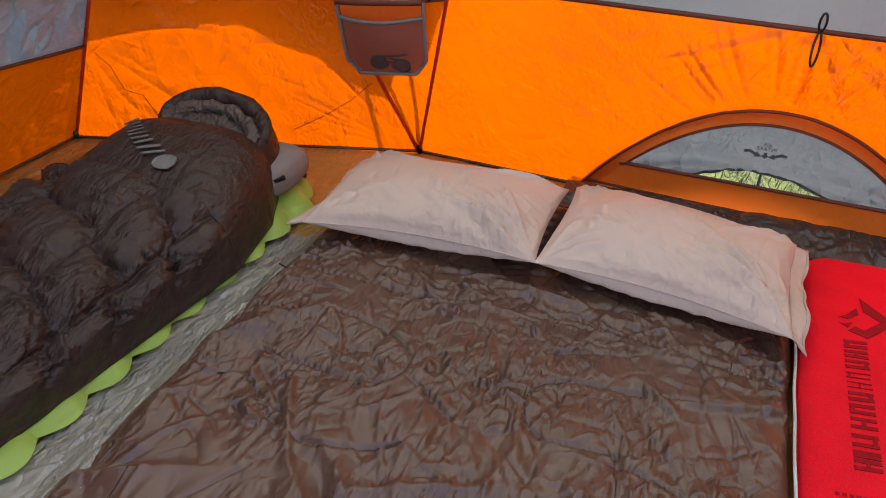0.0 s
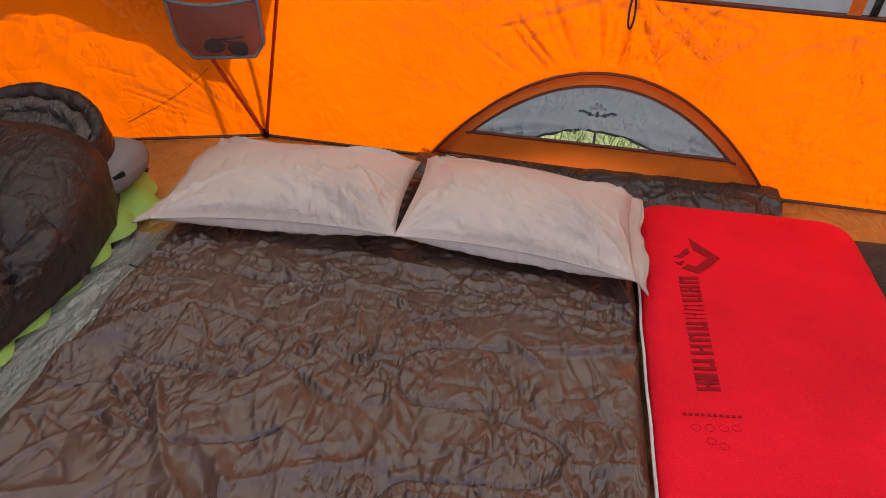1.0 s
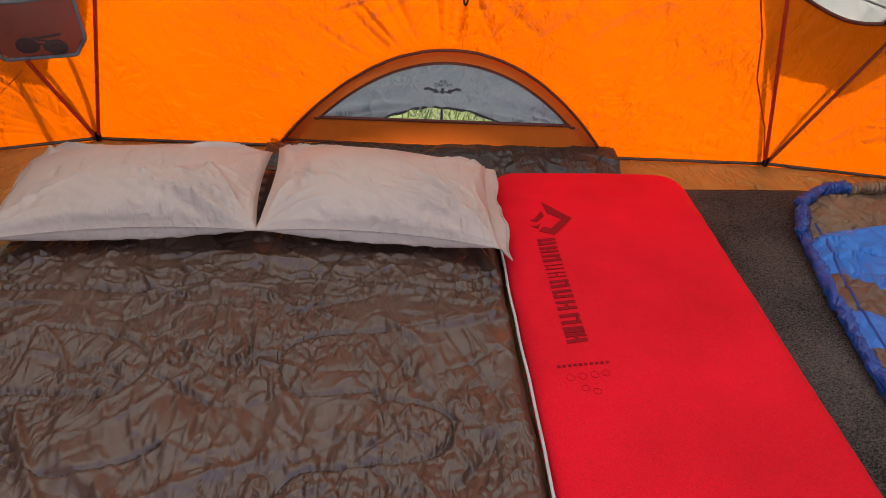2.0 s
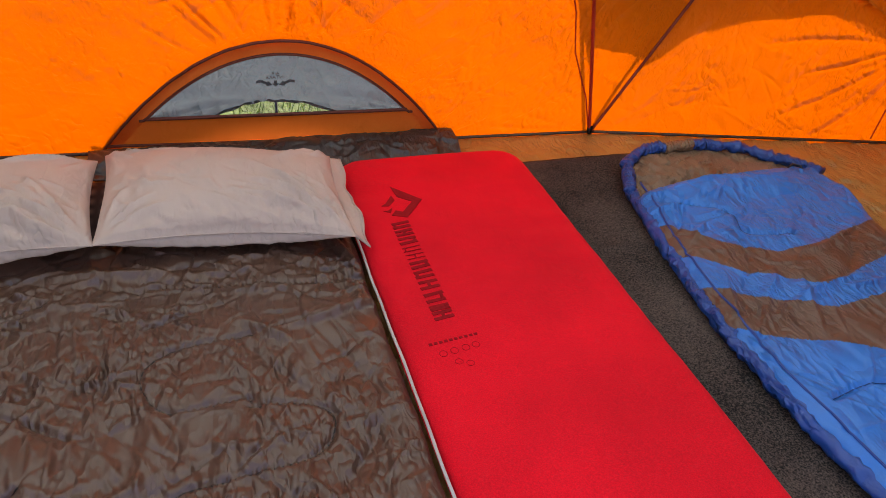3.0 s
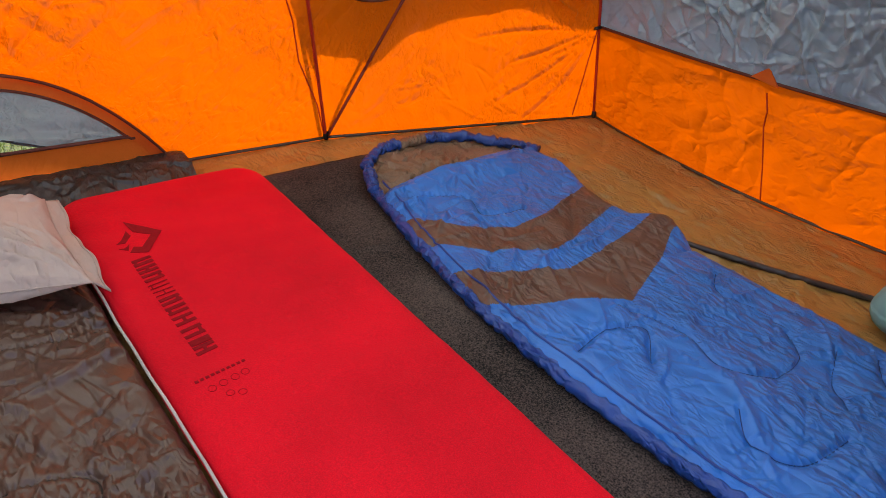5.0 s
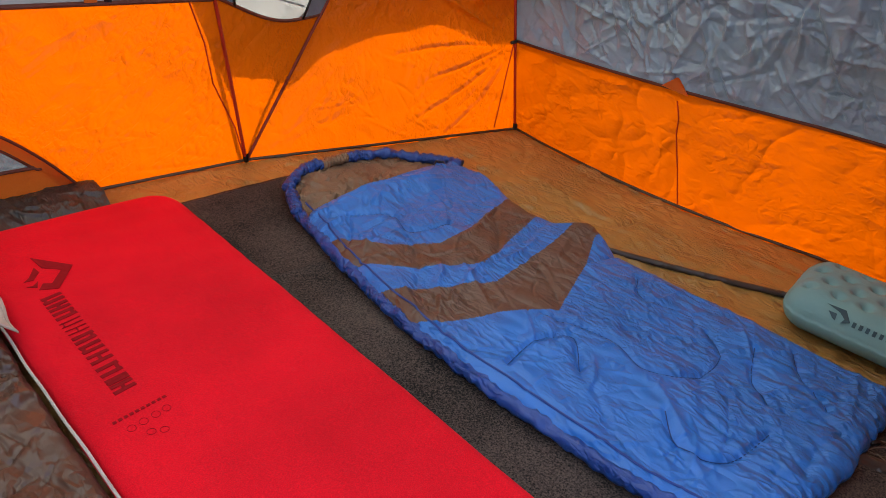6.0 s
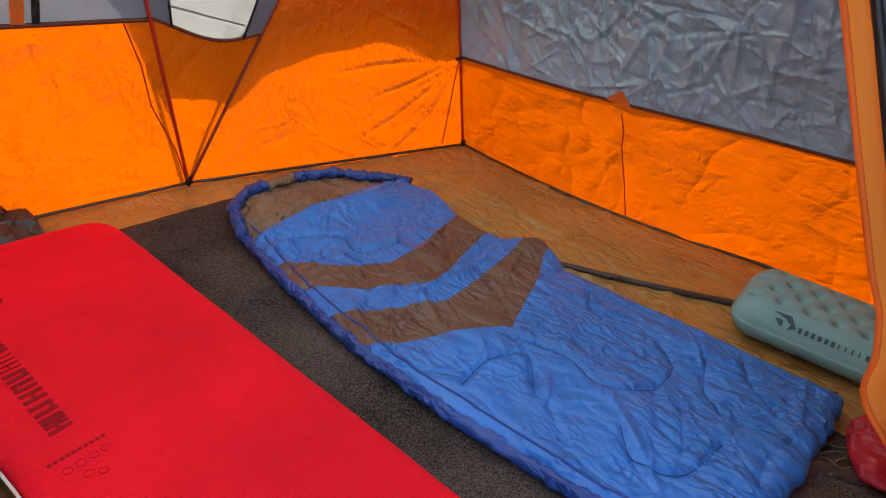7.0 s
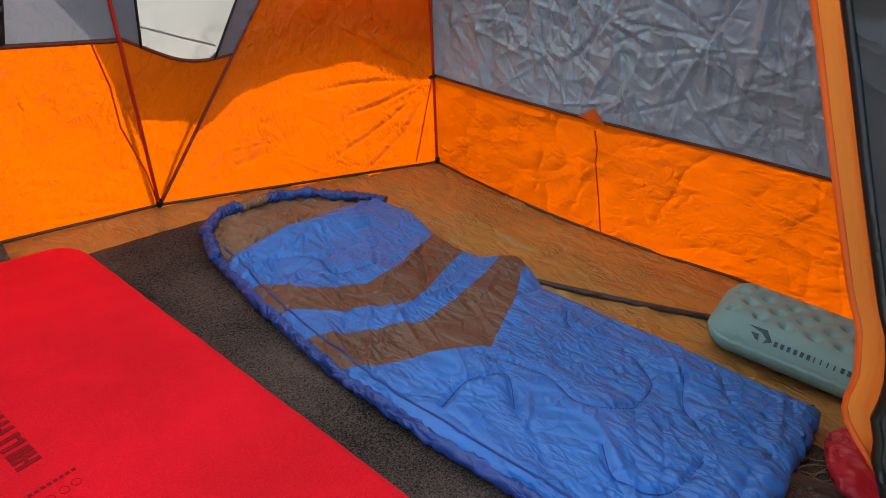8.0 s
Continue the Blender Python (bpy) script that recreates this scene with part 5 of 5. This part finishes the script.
C_BLUE.scatter(340, 73, (1.1, 1.98, 0.75, 2.6), (0.03, 0.09), (0.007, 0.014), (0.0015, 0.004))
C_BLUE.scatter(60, 74, (1.3, 1.98, 0.75, 1.0), (0.05, 0.16), (0.010, 0.022), (0.004, 0.010), PI / 2, 0.6)
C_BLUE.scatter(70, 75, (1.1, 1.95, 0.75, 2.5), (0.06, 0.22), (0.006, 0.010), (0.004, 0.007), 0.3, 1.0, 1.0)
C_BLUE.h *= 0.9
for curve in BLUE_STITCH:
    pts = polyline(curve, 6)
    for p, q in zip(pts, pts[1:]):
        if rs.random() < 0.75:
            across = math.atan2(q.y - p.y, q.x - p.x) + PI / 2 + rs.uniform(-0.5, 0.5)
            ln = rs.uniform(0.05, 0.14)
            side = rs.choice((-1, 1)) * ln * 0.5
            C_BLUE.line(p.x + side * math.cos(across), p.y + side * math.sin(across), across, ln, rs.uniform(0.008, 0.016), rs.uniform(0.003, 0.007))


def blue_z(u, v):
    x, y = blue_xy(u, v)
    e = edge_profile(u, v, 0.8, 1.9, 0.05)
    d = near_stitch(x, y, grid_b)
    bunch = 0.035 * math.exp(-((x - 1.93) / 0.10) ** 2 - ((y - 1.77) / 0.09) ** 2)
    cr = C_BLUE.at(x, y)
    return (0.034 + 0.012 * nz(x, y, 1, 4.5) + cr + bunch - 0.010 * math.exp(-(d / 0.010) ** 2)) * e, e


B1_UP, B1_LO = [(1.10, 2.20), (1.19, 2.166), (1.285, 2.043), (1.431, 1.971), (1.591, 1.989), (1.86, 2.074), (2.05, 2.13)], [(1.10, 2.05), (1.156, 2.006), (1.257, 1.912), (1.461, 1.806), (1.854, 1.924), (2.05, 1.98)]
B2_UP, B2_LO = [(1.08, 1.90), (1.145, 1.859), (1.256, 1.793), (1.419, 1.723), (1.717, 1.765), (1.909, 1.80), (2.05, 1.86)], [(1.08, 1.72), (1.162, 1.666), (1.316, 1.61), (1.472, 1.522), (1.738, 1.622), (1.884, 1.70), (2.05, 1.74)]


def blue_slot(u, v):
    x, y = blue_xy(u, v)
    return 1 if by_y(B1_LO, x) < y < by_y(B1_UP, x) or by_y(B2_LO, x) < y < by_y(B2_UP, x) else 0


blue = tagged(empty("blue_sleeping_bag", (1.5, 1.6, 0.012)), "blue mummy sleeping bag with taupe chevron stripes", "sleeping bag")
bo = blue.location.copy()
MOUTH = 0.832


def mouth_at(u):
    return MOUTH + 0.040 * u + 0.004 * math.sin(3 * math.pi * u)


def blue_top(u, v):
    v *= mouth_at(u)
    z, e = blue_z(u, v)
    lip = 0.022 * smooth(MOUTH - 0.05, MOUTH, v) * math.sin(math.pi * min(1, u * 1.05))
    return Vector((*blue_xy(u, v), 0.034 + z + lip)) - bo


def blue_under(u, v):
    _, e = blue_z(u, v)
    return Vector((*blue_xy(u, v), 0.030 - 0.018 * e)) - bo


upper_shell = cushion("upper_shell", blue_top, lambda u, v: blue_top(u, v) - Vector((0, 0, 0.012)), 210, 420, BLUE, blue, mats=[BLUE, TAUPE], slot=lambda u, v: blue_slot(u, v * mouth_at(u)))


def blue_height(x, y):
    v = (y - 0.735) / 1.925
    l_, r_ = by_y(LEFT_EDGE, y), by_y(RIGHT_EDGE, y)
    return 0.0345 + blue_z((x - l_) / (r_ - l_), v)[0]


for curve in BLUE_STITCH:
    tube("stitching", [Vector((p.x, p.y, blue_height(p.x, p.y) + 0.0010)) - bo for p in polyline(curve)], 0.0013, BLUE_THREAD, upper_shell, 5)
C_HOOD = CreaseMap(1.1, 2.1, 2.2, 2.75, 0.004)
C_HOOD.fan(22, 78, (1.50, 2.30), (0.05 * PI, 0.95 * PI), (0.04, 0.16), (0.12, 0.30), (0.018, 0.040), (0.018, 0.036))
C_HOOD.scatter(60, 79, (1.2, 1.95, 2.3, 2.66), (0.05, 0.2), (0.010, 0.022), (0.004, 0.012), 0.3, 0.5)


def hood_cloth(u, v):
    x, y = blue_xy(u, 0.80 + 0.2 * v)
    return Vector((x, y, 0.030 + C_HOOD.at(x, y) + 0.008 * nz(u * 6, v * 3, 2))) - bo


cushion("hood_lining", hood_cloth,
        lambda u, v: blue_under(u, 0.80 + 0.2 * v), 150, 80, TAN, blue)
cushion("lower_shell", lambda u, v: blue_under(u, v * 0.9) + Vector((0, 0, 0.008)), lambda u, v: blue_under(u, v * 0.9), 40, 90, BLUE, blue)
ruffle = []
for i in range(241):
    t = i / 240
    if t < 0.3:
        u, v = 0.0, lerp(0.86, 1.0, t / 0.3)
    elif t < 0.7:
        u, v = (t - 0.3) / 0.4, 1.0
    else:
        u, v = 1.0, lerp(1.0, 0.86, (t - 0.7) / 0.3)
    ruffle.append(Vector((*blue_xy(u, v), 0.050)) - bo)
for name, part_of, cloth in (("hood_roll", ruffle[:100], NAVY), ("hood_gather", ruffle[98:150], TAN), ("hood_roll", ruffle[148:], NAVY)):
    tube(name, part_of, lambda t, n=len(part_of): 0.017 + 0.004 * abs(math.sin(t * n * 0.55)) ** 2, cloth, blue, 16, 0.010, 26.0)
side_roll = tube("side_roll", [Vector((*blue_xy(0.0, i / 140 * 0.87), 0.036 + 0.004 * nz(i * 0.2, 0, 1))) - bo + Vector((0.006, 0, 0)) for i in range(141)], 0.019, NAVY, blue, 16, 0.008, 48.0)
tube("zip", [Vector((*blue_xy(0.045, i / 140 * 0.87), 0.0)) - bo + Vector((0, 0, blue_z(0.045, i / 140 * 0.87)[0] + 0.034)) for i in range(141)], 0.0035, fabric("navy zip", (0.015, 0.05, 0.22), 0.4), side_roll, 6)
tube("drawcord", [Vector(p) - bo for p in ((1.93, 0.78, 0.05), (1.955, 0.765, 0.06), (1.965, 0.775, 0.045), (1.96, 0.79, 0.05))], 0.004, GUM, blue)
tube("drawcord", [Vector(p) - bo for p in ((1.80, 2.40, 0.07), (1.83, 2.41, 0.085), (1.86, 2.40, 0.08), (1.84, 2.37, 0.07))], 0.004, GUM, blue)

# ---- teal inflatable pillow ----
air = tagged(empty("inflatable_pillow", (2.27, 0.855, 0.0)), "teal dimpled inflatable pillow with dark print", "pillow")


def dents(u, v):
    z = 0.0
    for j in range(4):
        for i in range(7):
            cu, cv = 0.24 + 0.19 * j, 0.10 + 0.135 * i + (0.067 if j % 2 else 0.0)
            z -= 0.026 * math.exp(-(((u - cu) * 0.36) ** 2 + ((v - cv) * 0.60) ** 2) / 0.016 ** 2)
    return z


def air_surf(u, v, side):
    x, y = rounded(u, v, -0.18, 0.18, -0.30, 0.30, 0.085)
    p = edge_profile(u, v, 0.36, 0.60, 0.085)
    ribs = 0.004 * abs(math.sin(60 * (x + y))) * (1 - p) ** 2
    return Vector((x, y, 0.074 + side * 0.072 * p + (dents(u, v) * p * p if side > 0 else 0.0) - ribs))


air_pack = lambda q: q - 0.14 * math.sin(2 * math.pi * q)
air_body = cushion("bladder", lambda u, v: air_surf(air_pack(u), air_pack(v), 1), lambda u, v: air_surf(air_pack(u), air_pack(v), -1), 80, 120, TEAL, air)
air.rotation_euler = (0, 0, radians(6))

# its print: an emblem and a row of plain bars along the front
def air_print(name, shape):
    n = len(shape)
    lo = [air_surf(0.006 + 0.10 * b * b, 0.86 - a, 1) + Vector((-0.002, 0, 0.001)) for a, b in shape]
    hi = [p + Vector((-0.002, 0, 0.001)) for p in lo]
    link(name, lo + hi, [tuple(range(n))[::-1], tuple(range(n, 2 * n))] + [(i, (i + 1) % n, n + (i + 1) % n, n + i) for i in range(n)], AIR_INK, air_body, False)


air_print("emblem", [(0.06, 0.95), (0.15, 0.98), (0.19, 0.55), (0.15, 0.35), (0.16, 0.6), (0.13, 0.8)])
air_print("emblem_fin", [(0.08, 0.7), (0.12, 0.7), (0.125, 0.4), (0.11, 0.45)])
for k in range(18):
    a = 0.20 + 0.031 * k
    wide = 0.006 if k in (6, 7, 8, 9) else 0.016
    air_print("print_bar", [(a, 0.66), (a + wide, 0.66), (a + wide, 0.42), (a, 0.42)])

# ---- crimson stuff sack by the door ----
sack = tagged(empty("stuff_sack", (1.815, 0.585, 0.0)), "crimson nylon stuff sack with tan cords", "stuff sack")
blob("bag_cloth", (0.0, 0.0, 0.004), (0.12, 0.10), 0.060, SACK, sack, 0.4, 40, 36, 0.4, lambda u, v: 0.014 * nz(u * 4, v * 3, 2) + 0.010 * folds(u, v, 4.0, 2.0))
blob("second_fold", (0.06, 0.06, 0.03), (0.05, 0.045), 0.045, SACK, sack, 0.4, 24, 24, 1.0, lambda u, v: 0.010 * nz(u * 4, v * 3, 5) + 0.008 * folds(u, v, 4.0, 5.0))
for k in range(4):
    pts = [Vector((-0.06 - 0.05 * math.sin(t * 2.5 + k), 0.13 - 0.04 * k + 0.05 * math.cos(t * 2 + k), 0.012 + 0.012 * abs(math.sin(t * 3 + k)))) for t in (i / 14 * 3 for i in range(15))]
    tube("drawcord", pts, 0.0016, CORD, sack, 6)
tube("cord_lock", [(-0.05, 0.13, 0.02), (-0.07, 0.145, 0.022)], 0.008, GUM, sack)
